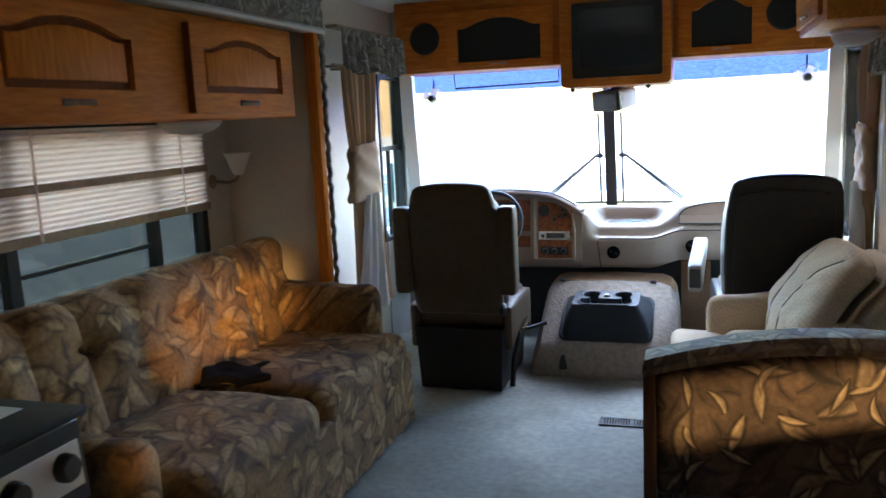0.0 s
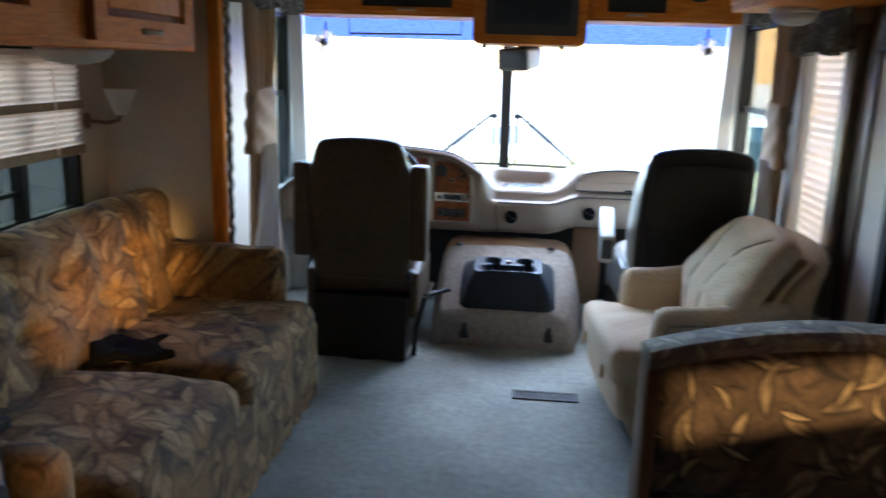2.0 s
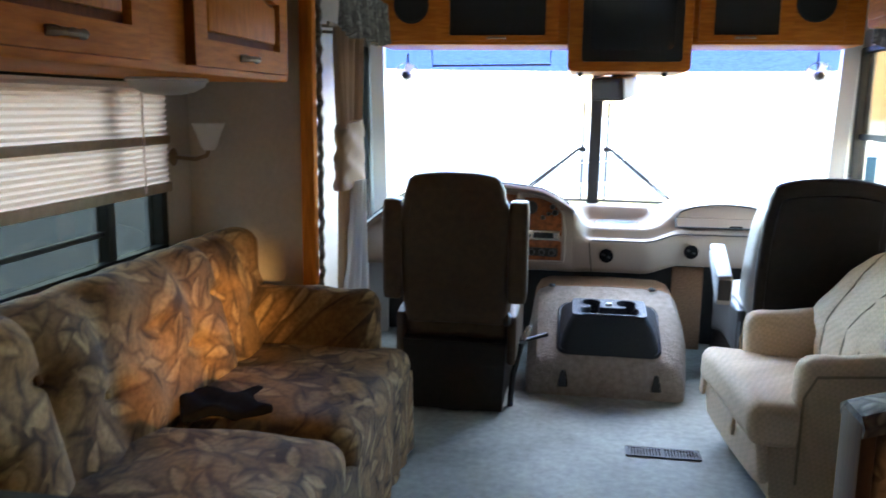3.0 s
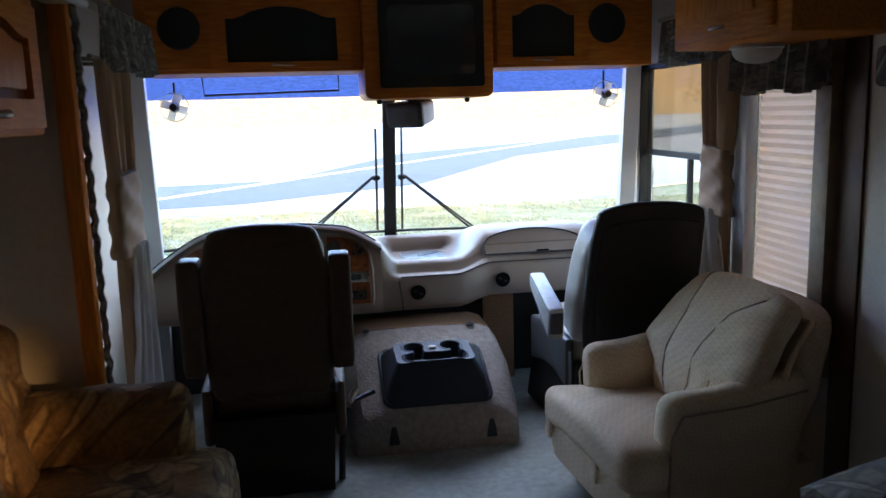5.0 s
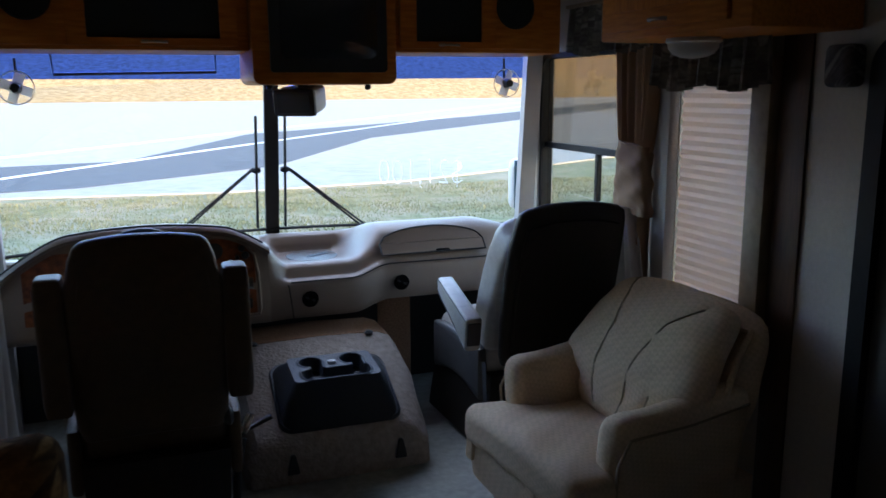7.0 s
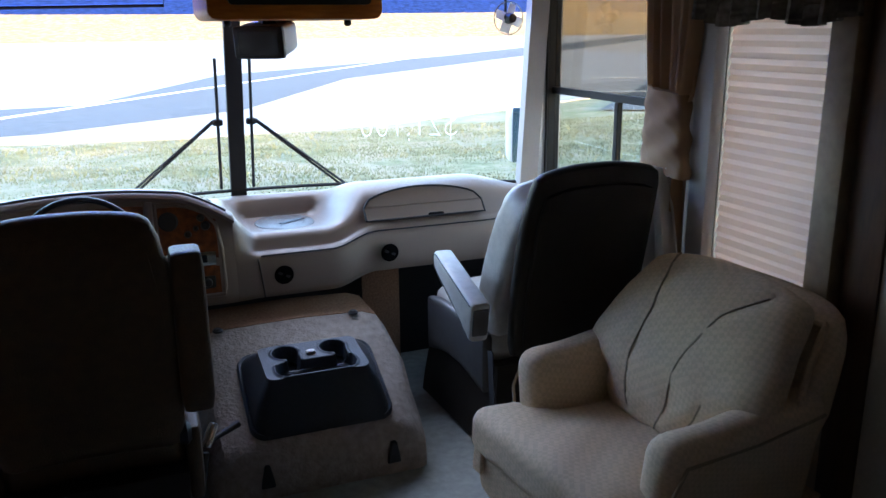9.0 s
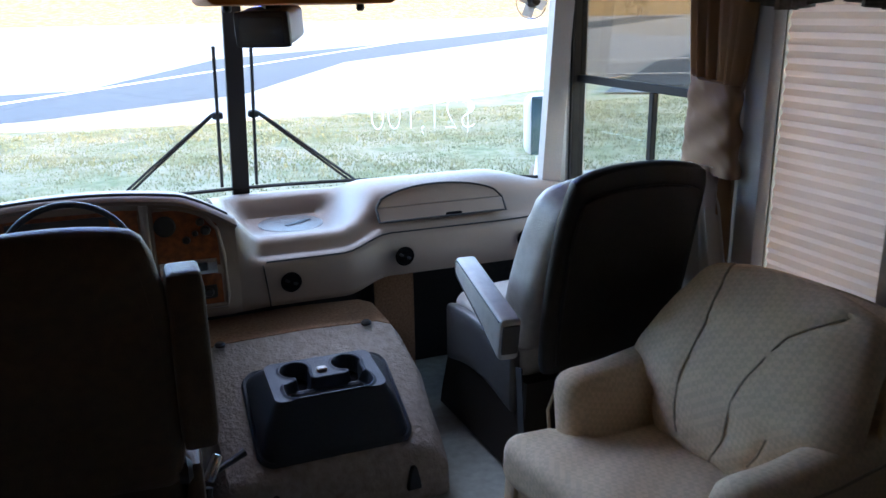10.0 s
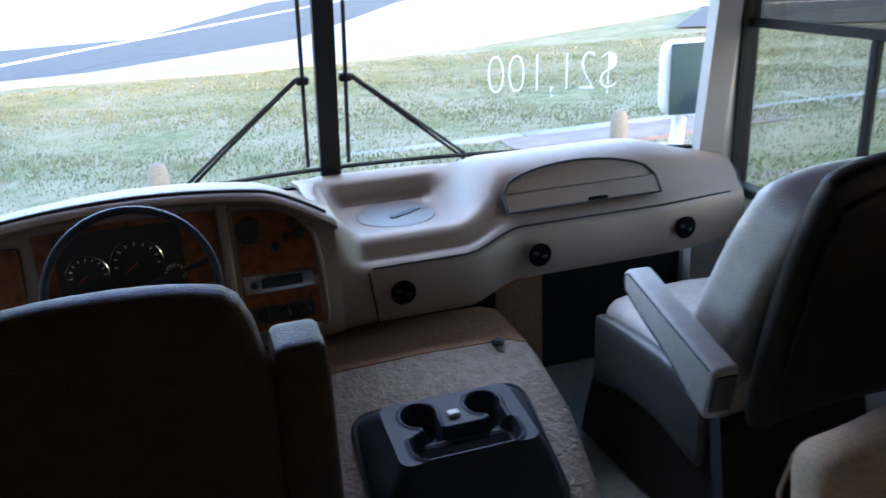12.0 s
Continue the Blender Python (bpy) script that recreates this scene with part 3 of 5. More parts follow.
part("window_trim", ring_frame(round_rect(1.77, 2.165, 0.91, 1.52, 0.03), round_rect(1.79, 2.14, 0.935, 1.495, 0.02), "x", RW - 0.004, RW + 0.01), DOOR_SKIN, door, "dark plastic rim")
part("pane", box(RW + 0.03, RW + 0.034, 1.79, 2.14, 0.935, 1.495), MILK, door, "milky frosted pane")
solid("door_valance", pad(0.07, 0.10, 0.12, 0.02, 5, pose(RW - 0.04, 2.80, 1.56)), FLORAL_ROLL, "small floral padded valance end by the door", "valance")


# ---- overhead cabinets at the front ----
def arched(x0, x1, z0, z1, rise, n=14):
    """An outline with a cathedral arch at its top."""
    pts = [(x0, z0), (x1, z0), (x1, z1 - rise)]
    for k in range(1, n):
        t = k / n
        s = 0.0 if t < 0.12 or t > 0.88 else math.sin((t - 0.12) / 0.76 * math.pi) ** 0.7
        pts.append((x1 + (x0 - x1) * t, z1 - rise + rise * s))
    pts.append((x0, z1 - rise))
    return pts


def shrink(pts, d):
    cx, cz = (max(p[0] for p in pts) + min(p[0] for p in pts)) / 2, (max(p[1] for p in pts) + min(p[1] for p in pts)) / 2
    w, h = max(p[0] for p in pts) - min(p[0] for p in pts), max(p[1] for p in pts) - min(p[1] for p in pts)
    return [(cx + (p[0] - cx) * (1 - 2 * d / w), cz + (p[1] - cz) * (1 - 2 * d / h)) for p in pts]


def handle(bm, x, y, z, w=0.09, axis="x", out=-1, bold=1.0):
    """A small bow handle standing off a face."""
    pts = []
    for k in range(9):
        t = k / 8
        d = 0.018 * math.sin(math.pi * t) ** 0.5 * out
        pts.append((x + (t - 0.5) * w, y + d, z) if axis == "x" else (x + d, y + (t - 0.5) * w, z))
    return tube(pts, [bold * r for r in (0.006, 0.0065, 0.005, 0.0045, 0.006, 0.0045, 0.005, 0.0065, 0.006)], 8, bm)


FY = 4.30
for name, x0, x1, px0, px1, spk in (("front_cabinet", -1.23, -0.265, -0.85, -0.375, -1.045), ("front_cabinet", 0.325, 1.10, 0.42, 0.715, 0.87)):
    c = thing(name, "honey oak front overhead cabinet with dark speaker cloth panels", "cabinet", pose((x0 + x1) / 2, FY + 0.2, 1.655), "front overhead cabinets")
    part("body", box(x0, x1, FY + 0.012, FY + 0.40, 1.655, TOP - 0.004, 0.006), OAK_X_DIM, c)
    d0, d1 = px0 - 0.07, px1 + 0.065
    outline = arched(px0, px1, 1.70, 1.935, 0.05)
    rect = [(d0, 1.672), (d1, 1.672)] + [(d1, 1.672 + 0.31)] + [(d1 + (d0 - d1) * k / 14, 1.982) for k in range(1, 14)] + [(d0, 1.982)]
    leaf = part("door", ring_frame(rect, outline, "y", FY - 0.008, FY + 0.012), OAK_X_DIM, c, "arched oak door frame")
    part("cloth", prism(shrink(outline, -0.01), "y", FY + 0.003, FY + 0.011), GRILLE, leaf, "black speaker cloth")
    part("handle", handle(None, (d0 + d1) / 2, FY - 0.008, 1.686), BRONZE, leaf, "bronze pull")
    panel = part("speaker_panel", box(spk - 0.135, spk + 0.135, FY - 0.004, FY + 0.012, 1.672, 1.985, 0.004), OAK_X_DIM, c)
    part("speaker", lathe([(0.001, 0.0), (0.086, 0.0), (0.09, 0.006), (0.082, 0.010), (0.078, 0.006), (0.001, 0.008)], pose(spk, FY - 0.003, 1.845, 90)), GRILLE, panel, "round black speaker grille")

tvc = thing("television_cabinet", "oak cabinet with rounded lower corners holding a tube television", "cabinet", pose(0.03, 4.4, 1.525))
outer = [(-0.262 + 0.03, 1.525)] + [(0.32 - 0.03 + 0.03 * math.sin(radians(a)), 1.555 - 0.03 * math.cos(radians(a))) for a in (0, 30, 60, 90)] + [(0.32, TOP - 0.003), (-0.262, TOP - 0.003)] + [(-0.262 + 0.03 - 0.03 * math.sin(radians(a)), 1.555 - 0.03 * math.cos(radians(a))) for a in (90, 60, 30)]
part("body", prism(outer, "y", 4.255, 4.72, 0.006), OAK_X_DIM, tvc)
tv = thing("television", "dark grey tube television set into the oak cabinet", "television", pose(0.04, 4.25, 1.575))
part("bezel", ring_frame(round_rect(-0.195, 0.275, 1.572, 1.965, 0.015), round_rect(-0.155, 0.235, 1.625, 1.93, 0.03), "y", 4.235, 4.2545), BLACK, tv)
part("screen", pad(0.40, 0.03, 0.315, 0.012, 8, pose(0.04, 4.248, 1.777), lambda v: Vector((v.x, v.y - 0.012 * (1 - (v.x / 0.2) ** 2) * (1 - (v.z / 0.16) ** 2), v.z))), SCREEN, tv, "dull grey picture tube glass")
for x in (-0.20, 0.20):
    part("stud", lathe([(0.012, 0), (0.014, -0.012), (0.008, -0.02)], pose(x, 4.275, 1.523), 12), BLACK, tvc)

cam_box = thing("rear_view_monitor", "grey plastic rear-view monitor below the television cabinet", "monitor", pose(0.0, 4.6, 1.45))
MON = pose(-0.005, 4.66, 1.462, 8, 0, -30)
part("housing", pad(0.185, 0.19, 0.115, 0.022, 8, MON, lambda v: Vector((v.x * (1 - 0.9 * max(0, v.y)), v.y, v.z * (1 - 0.8 * max(0, v.y))))), PILLAR, cam_box)
part("hood", pad(0.19, 0.03, 0.118, 0.010, 5, MON @ pose(0, -0.092, 0)), BLACK, cam_box, "black front bezel")
part("screen", pad(0.15, 0.006, 0.085, 0.002, 4, MON @ pose(0, -0.1075, 0)), SCREEN, cam_box, "dark screen")
part("bracket", box(-0.03, 0.02, 4.62, 4.70, 1.495, 1.53, 0.004), BLACK, cam_box)

# right overhead cabinet above the recliner
rc = thing("side_cabinet", "honey oak overhead cabinet above the recliner", "cabinet", pose(1.05, 3.2, 1.66))
part("body", box(0.86, RW - 0.003, 2.78, 3.55, 1.66, TOP - 0.003, 0.008), OAK, rc)
leaf = part("door", box(0.842, 0.86, 2.86, 3.50, 1.685, 2.03, 0.006), OAK, rc)
part("raised_panel", box(0.832, 0.842, 2.95, 3.42, 1.745, 1.98, 0.006), OAK_UP, leaf)
part("handle", handle(None, 0.842, 3.18, 1.71, axis="y"), BRONZE, leaf, "bronze pull")
lamp = thing("dome_lamp", "frosted round ceiling lamp under the oak cabinet", "lamp", pose(1.02, 3.24, 1.655))
part("base", lathe([(0.085, 0.004), (0.09, -0.008), (0.085, -0.012)], pose(1.02, 3.24, 1.655)), WHITE, lamp)
part("shade", lathe([(0.082, -0.012), (0.08, -0.028), (0.066, -0.045), (0.04, -0.056), (0.01, -0.06)], pose(1.02, 3.24, 1.655)), FROST, lamp, "ribbed frosted glass dish")

# ---- slide-out cabinets on the left ----
sc = thing("slideout_cabinet", "long honey oak overhead cabinet above the sofa", "cabinet", pose(-1.48, 2.1, 1.43))
part("body", box(SW + 0.003, -1.245, 0.60, 3.04, 1.43, 1.80, 0.010), OAK, sc)
for y0, y1 in ((0.62, 1.26), (1.34, 2.0), (2.24, 2.95)):
    rect = [(y0, 1.452), (y1, 1.452), (y1, 1.765)] + [(y1 + (y0 - y1) * k / 14, 1.765) for k in range(1, 14)] + [(y0, 1.765)]
    outline = arched(y0 + 0.075, y1 - 0.075, 1.525, 1.725, 0.045)
    leaf = part("door", ring_frame(rect, outline, "x", -1.244, -1.214), OAK, sc, "cathedral-arched oak door")
    part("raised_panel", prism(shrink(outline, 0.024), "x", -1.236, -1.220, 0.006, 2), OAK_UP, leaf)
    part("side_edge", box(-1.243, -1.2155, y0 - 0.0035, y0 - 0.0002, 1.455, 1.762), OAK_SHADE, leaf, "door edge with its shade in darker oak")
    part("panel_back", prism(shrink(outline, -0.005), "x", -1.243, -1.237), OAK_SHADE, leaf, "groove round the panel, its shade in darker oak")
    part("handle", handle(None, -1.214, (y0 + y1) / 2, 1.487, 0.125, "y", 1, 1.7), BRONZE, leaf, "bronze bow handle")
lamp2 = thing("dome_lamp", "frosted oval lamp under the slide-out cabinet", "lamp", pose(-1.46, 2.55, 1.43))
part("base", lathe([(0.12, 0.0), (0.125, -0.008), (0.12, -0.012)], pose(-1.46, 2.55, 1.428)), WHITE, lamp2)
part("shade", lathe([(0.118, -0.012), (0.11, -0.026), (0.08, -0.042), (0.04, -0.05), (0.01, -0.052)], pose(-1.46, 2.55, 1.428)), FROST, lamp2)

cornice = thing("cornice", "floral padded cornice with cream piping along the slide-out", "cornice", pose(-1.2, 1.8, 1.8))


def quilt(v):
    v.x += 0.010 * math.sin(v.y * 38)
    return v


part("padding", pad(0.09, 3.0, 0.20, 0.03, 40, pose(-1.185, 1.66, 1.905), quilt), FLORAL_GREY, cornice)
part("piping", tube([(-1.135, 0.16, 1.80), (-1.135, 3.14, 1.80)], 0.014, 8), PILLAR, cornice, "cream piping")
part("board", box(-1.24, -1.15, 0.16, 3.14, 1.80, 1.812), SHADE_TAN, cornice)

jamb = thing("trim_slideout", "oak upright jamb with a braided edge round the slide-out", "trim", kind="structure")
part("post", box(LW - 0.0, LW + 0.055, 3.165, 3.215, 0.0, TOP - 0.003, 0.008), OAK_UP, jamb)
braid = bmesh.new()
tube([(LW + 0.062 + 0.004 * math.sin(k * 1.9), 3.225 + 0.006 * math.cos(k * 1.3), 0.02 + k * 0.02) for k in range(101)], 0.012, 6, braid)
part("braid", braid, FLORAL_GREY, jamb, "floral braided gimp")

sconce = thing("wall_sconce", "small wall lamp with an upturned frosted glass shade", "wall lamp", pose(-1.6, 3.0, 1.2))
part("back_plate", lathe([(0.03, 0), (0.034, 0.006), (0.02, 0.014)], pose(SW + 0.001, 3.06, 1.15, 0, 90)), BRONZE, sconce)
part("arm", tube([(SW + 0.01, 3.06, 1.15), (-1.62, 3.05, 1.145), (-1.57, 3.04, 1.16), (-1.56, 3.04, 1.185)], 0.008, 8), BRONZE, sconce)
part("shade", lathe([(0.018, 0.0), (0.03, 0.015), (0.043, 0.055), (0.062, 0.10), (0.058, 0.10), (0.038, 0.055), (0.012, 0.01)], pose(-1.56, 3.04, 1.18)), FROST, sconce, "frosted tulip shade")


# ---- engine cover and console ----
cover = thing("engine_cover", "carpeted engine cover between the cab seats", "engine cover", pose(0.0, 4.1, 0.0))
EX0, EX1 = -0.40, 0.39


def cover_top(y):
    return 0.172 + (min(y, 4.43) - 3.93) / 0.50 * 0.245


rows = []
for k, y in enumerate((3.908, 3.911, 3.921, 3.938, 3.962, 4.08, 4.25, 4.43, 4.68)):
    zt = cover_top(y) - (0.075, 0.045, 0.016, 0.003, 0, 0, 0, 0, 0)[k]
    inset = (0.035, 0.02, 0.008, 0.002, 0, 0, 0, 0, 0)[k]
    grow = 0.05 * min(1, max(0, (y - 3.90) / 0.3))
    a, b = EX0 + inset - grow * 0.3, EX1 - 0.055 - inset + grow * (1.0 if y < 4.3 else 0.6)
    rows.append([(a, y, 0.001), (a + 0.004, y, zt * 0.5), (a + 0.025, y, zt - 0.065), (a + 0.05, y, zt - 0.02), (a + 0.10, y, zt), (0, y, zt + 0.008), (b - 0.11, y, zt), (b - 0.055, y, zt - 0.02), (b - 0.025, y, zt - 0.065), (b - 0.004, y, zt * 0.5), (b, y, 0.001)])
part("body", loft(rows, True), CARPET_COVER, cover)
rows2 = [[(x, y + 0.004, z + 0.003) for x, y, z in rows[7][2:9]], [(x, y, z + 0.003) for x, y, z in rows[8][2:9]]]
part("rear_flap", thick(loft(rows2), 0.006), CARPET_TAN, cover, "tan carpet flap at the dash")
for x in (-0.30, 0.216):
    part("bolt", lathe([(0.018, 0), (0.020, 0.006), (0.012, 0.014)], pose(x, 4.425, cover_top(4.425) + 0.002), 10), BLACK, cover, "black hold-down bolt")
for x in (-0.225, 0.207):
    latch = bmesh.new()
    prism([(x - 0.024, 0.045), (x + 0.024, 0.045), (x + 0.020, 0.075), (x + 0.009, 0.125), (x - 0.009, 0.125), (x - 0.020, 0.075)], "y", 3.897, 3.918, 0.004, 1, latch)
    part("latch", latch, BLACK, cover, "black rubber latch")

con = thing("cup_holder_console", "moulded dark blue-grey plastic console with two cup holders", "console", pose(0.0, 4.1, cover_top(4.1)))


def on_cover(x, y, dz):
    return (x, y, cover_top(y) + dz)


base, mid, topr = [], [], []
for cx, cy, a in ((1, 1, 0), (-1, 1, 90), (-1, -1, 180), (1, -1, 270)):
    for k in range(7):
        t = radians(a + 15 * k)
        r = 0.05
        bx0, bx1, by0, by1 = -0.247, 0.221, 3.962, 4.287
        X = (bx1 - r if cx > 0 else bx0 + r) + r * math.cos(t)
        Y = (by1 - r if cy > 0 else by0 + r) + r * math.sin(t)
        base.append(on_cover(X, Y, 0.012))
        r = 0.028
        tx0, tx1, ty0, ty1 = -0.19, 0.16, 4.0, 4.235
        X = (tx1 - r if cx > 0 else tx0 + r) + r * math.cos(t)
        Y = (ty1 - r if cy > 0 else ty0 + r) + r * math.sin(t)
        zt = 0.391 + 0.10 * (Y - 4.12)
        mid.append((X * 1.03, Y - 0.003 if cy < 0 else Y + 0.003, zt - 0.016))
        topr.append((X, Y, zt))
rim = [(x * 1.06, y + (y - 4.12) * 0.05, cover_top(y) + 0.002) for x, y, z in base]
rim2 = [(x * 1.06, y + (y - 4.12) * 0.05, cover_top(y) + 0.010) for x, y, z in base]
rim3 = [(x * 1.035, y + (y - 4.12) * 0.04, cover_top(y) + 0.017) for x, y, z in base]
m0 = [tuple(p + (q - p) * s for p, q, s in zip(u, w, (0.05, 0.05, 0.09))) for u, w in zip(base, mid)]
m1 = [tuple(p + (q - p) * s for p, q, s in zip(u, w, (0.36, 0.36, 0.5))) for u, w in zip(base, mid)]
m2 = [tuple(p + (q - p) * s for p, q, s in zip(u, w, (0.72, 0.72, 0.82))) for u, w in zip(base, mid)]
inner = [(x * 0.9, 4.117 + (y - 4.117) * 0.9, z - 0.07) for x, y, z in topr]
part("body", loft([rim, rim2, rim3, base, m0, m1, m2, mid, topr, inner], True), CONSOLE, con)
CUPS = ((-0.10, 4.172), (0.07, 4.172))


def step(d, soft):
    """1 inside (d below 0), 0 outside, eased over soft."""
    return 1 - ease_in(d / soft)


def ease_in(t):
    t = max(0.0, min(1.0, t))
    return t * t * (3 - 2 * t)


def top_z(x, y):
    """The console's top: two keyhole cup wells behind a wide tray with a raised lip."""
    z = 0.3915 + 0.10 * (y - 4.12)
    for cx, cy in CUPS:
        d = math.hypot(x - cx, y - cy) - 0.040
        notch = max(abs(x - cx - 0.018) - 0.017, abs(y - cy + 0.045) - 0.022)
        d = min(d, notch)
        z -= 0.055 * step(d, 0.005)
        z += 0.004 * math.exp(-((d - 0.010) / 0.005) ** 2)
    dx, dy = abs(x + 0.015) - 0.128, abs(y - 4.056) - 0.043
    d = math.hypot(max(dx + 0.03, 0), max(dy + 0.03, 0)) - 0.03 + min(0.0, max(dx, dy) + 0.03)
    z -= 0.034 * step(d, 0.010)
    if y < 4.095:
        z += 0.006 * math.exp(-((d - 0.012) / 0.006) ** 2)
    return z


grid = []
for j in range(69):
    row = []
    for i in range(97):
        x, y = -0.191 + 0.352 * i / 96, 3.999 + 0.237 * j / 68
        ex, ey = max(-0.162 - x, x - 0.132, 0), max(4.028 - y, y - 4.207, 0)
        far = math.hypot(ex, ey)
        if far > 0.029:
            x += (ex - ex * 0.029 / far) * (1 if x < 0 else -1)
            y += (ey - ey * 0.029 / far) * (1 if y < 4.12 else -1)
        row.append((x, y, top_z(x, y)))
    grid.append(row)
part("top_panel", loft(grid), CONSOLE, con, "top with two keyhole cup wells and a lipped tray", sharp=0)
# Black discs and a plate put deep shade into the hollows
for x, y in CUPS:
    part("well_shade", lathe([(0.041, 0.0), (0.041, 0.004), (0.001, 0.004)], pose(x, y, 0.340, 5)), DEEP_BLACK, con, "black disc painting the shade in the cup well")
part("tray_shade", box(-0.132, 0.102, 4.02, 4.092, 0.345, 0.3545, 0.003), DEEP_BLACK, con, "black plate painting the shade in the tray")
part("button", pad(0.034, 0.028, 0.016, 0.008, 4, pose(-0.015, 4.148, 0.398)), WHITE, con, "white lock button")


# ---- dashboard ----
dash = thing("dashboard", "moulded taupe plastic dashboard with a tray and glove box", "dashboard", pose(0.0, 4.7, 0.45))


def mixp(a, b, t):
    return [tuple(p[i] + (q[i] - p[i]) * t for i in range(2)) for p, q in zip(a, b)]


# profiles in (y, z): under, strip, ledge, face, top, glass
TRAY = [(4.86, 0.44), (4.62, 0.465), (4.585, 0.475), (4.572, 0.50), (4.568, 0.56), (4.572, 0.625), (4.585, 0.645), (4.608, 0.652), (4.628, 0.660), (4.640, 0.690), (4.662, 0.712), (4.70, 0.712), (4.80, 0.706), (4.92, 0.704), (5.00, 0.706), (5.018, 0.730), (5.028, 0.772), (5.06, 0.790), (5.21, 0.768)]
GLOVE = [(4.86, 0.50), (4.68, 0.505), (4.630, 0.515), (4.618, 0.54), (4.615, 0.60), (4.618, 0.665), (4.63, 0.688), (4.655, 0.698), (4.675, 0.708), (4.69, 0.73), (4.705, 0.755), (4.725, 0.785), (4.75, 0.812), (4.79, 0.836), (4.85, 0.848), (4.92, 0.845), (4.99, 0.83), (5.06, 0.80), (5.14, 0.77)]
END = [(4.90, 0.50), (4.70, 0.51), (4.655, 0.52), (4.645, 0.55), (4.64, 0.60), (4.645, 0.665), (4.655, 0.688), (4.67, 0.70), (4.69, 0.715), (4.70, 0.735), (4.715, 0.75), (4.73, 0.765), (4.75, 0.775), (4.78, 0.782), (4.81, 0.785), (4.83, 0.785), (4.85, 0.782), (4.86, 0.775), (4.87, 0.765)]
RISE = [(4.86, 0.44), (4.62, 0.46), (4.585, 0.47), (4.572, 0.50), (4.568, 0.56), (4.572, 0.625), (4.582, 0.66), (4.59, 0.70), (4.60, 0.74), (4.615, 0.78), (4.64, 0.80), (4.68, 0.80), (4.74, 0.80), (4.82, 0.80), (4.90, 0.80), (5.0, 0.80), (5.06, 0.79), (5.12, 0.78), (5.20, 0.765)]


def ease(t):
    t = max(0.0, min(1.0, t))
    return t * t * (3 - 2 * t)


rows = []
for k in range(91):
    x = -0.235 + 1.435 * k / 90
    if x < -0.09:
        pr = mixp(RISE, TRAY, ease((x + 0.205) / 0.10))
    elif x < 0.18:
        pr = TRAY
    elif x < 0.40:
        pr = mixp(TRAY, GLOVE, ease((x - 0.18) / 0.20))
    elif x < 0.86:
        pr = GLOVE
    else:
        pr = mixp(GLOVE, END, ease((x - 0.86) / 0.34))
    rows.append([(x, min(y, glass_y(x, 0.76) - 0.012), z) for y, z in pr])
body = loft(rows)
part("body", thick(body, 0.012), DASH, dash, sharp=50)
part("tray_mat", lathe([(0.001, 0), (0.99, 0), (1.0, 0.003), (0.97, 0.006), (0.001, 0.006)], pose(0.045, 4.85, 0.706) @ Matrix.Diagonal((0.125, 0.135, 1, 1)), 40), DASH_TOP, dash, "smooth grey tray floor")
for mx, my, ml in ((0.06, 4.83, 0.045), (0.10, 4.86, 0.03)):
    part("emblem", pad(ml * 2, 0.022, 0.004, 0.0015, 4, pose(mx, my, 0.7135, 0, 0, 28)), CONSOLE, dash, "raised swirl on the tray floor")
for x, y, z in ((-0.02, 4.568, 0.567), (0.425, 4.600, 0.600), (0.95, 4.616, 0.605)):
    k = part("air_vent", lathe([(0.001, 0), (0.036, 0.0), (0.038, 0.006), (0.033, 0.010), (0.030, 0.007), (0.001, 0.012)], pose(x, y - 0.006, z, 90)), DEEP_BLACK, dash, "round black air vent")
    part("vane", pad(0.05, 0.006, 0.012, 0.003, 3, pose(x, y - 0.014, z, 0, 25)), RUBBER, k)
part("gasket", tube([(x, glass_y(x, 0.80) - 0.014, 0.795) for x in np.linspace(-1.30, 1.15, 44)], 0.008, 6), RUBBER, dash, "black rubber strip along the windscreen")
seam = tube([(-0.115, 4.60, 0.648), (-0.112, 4.568, 0.625), (-0.105, 4.564, 0.56), (-0.098, 4.568, 0.50), (-0.095, 4.585, 0.472)], 0.003, 6)
part("seam", seam, RUBBER, dash)
line = []
for x in np.linspace(-0.10, 1.15, 40):
    t = ease((x - 0.18) / 0.20)
    line.append((x, 4.580 + 0.045 * t + (0.03 * ease((x - 0.82) / 0.38)), 0.645 + 0.043 * t))
part("groove", tube(line, 0.0035, 6), RUBBER, dash, "dark moulding line")


def glove_face(u):
    """The sloping glove box face between its lower and upper edge."""
    return 4.690 + 0.075 * u, 0.725 + 0.098 * u


arch = []
for k in range(21):
    t = k / 20
    x = 0.350 + 0.535 * t
    u = 0.42 + 0.70 * math.sin(math.pi * t) ** 0.45
    arch.append((x, u))
off = -0.015
rowa = [(x, glove_face(u)[0] + off, glove_face(u)[1]) for x, u in arch]
rowb = [(x, glove_face(0.42)[0] + off, glove_face(0.42)[1]) for x, u in arch]
rowc = [(x, glove_face(0.40)[0] + off - 0.004, glove_face(0.40)[1]) for x, u in arch]
rowd = [(x, glove_face(-0.05)[0] + off - 0.006, glove_face(-0.05)[1]) for x, u in arch]
gdoor = part("glove_box", thick(loft([rowc, rowd]), 0.008), DASH, dash, "glove box door")
part("fascia", thick(loft([rowa, rowb]), 0.008), DASH, dash, "arched panel above the glove box")
part("latch", pad(0.07, 0.014, 0.016, 0.006, 4, pose(0.66, 4.664, 0.728)), DEEP_BLACK, gdoor, "black finger latch")
rim_pts = [(x, y - 0.009, z + 0.003) for x, y, z in rowa + rowd[::-1]]
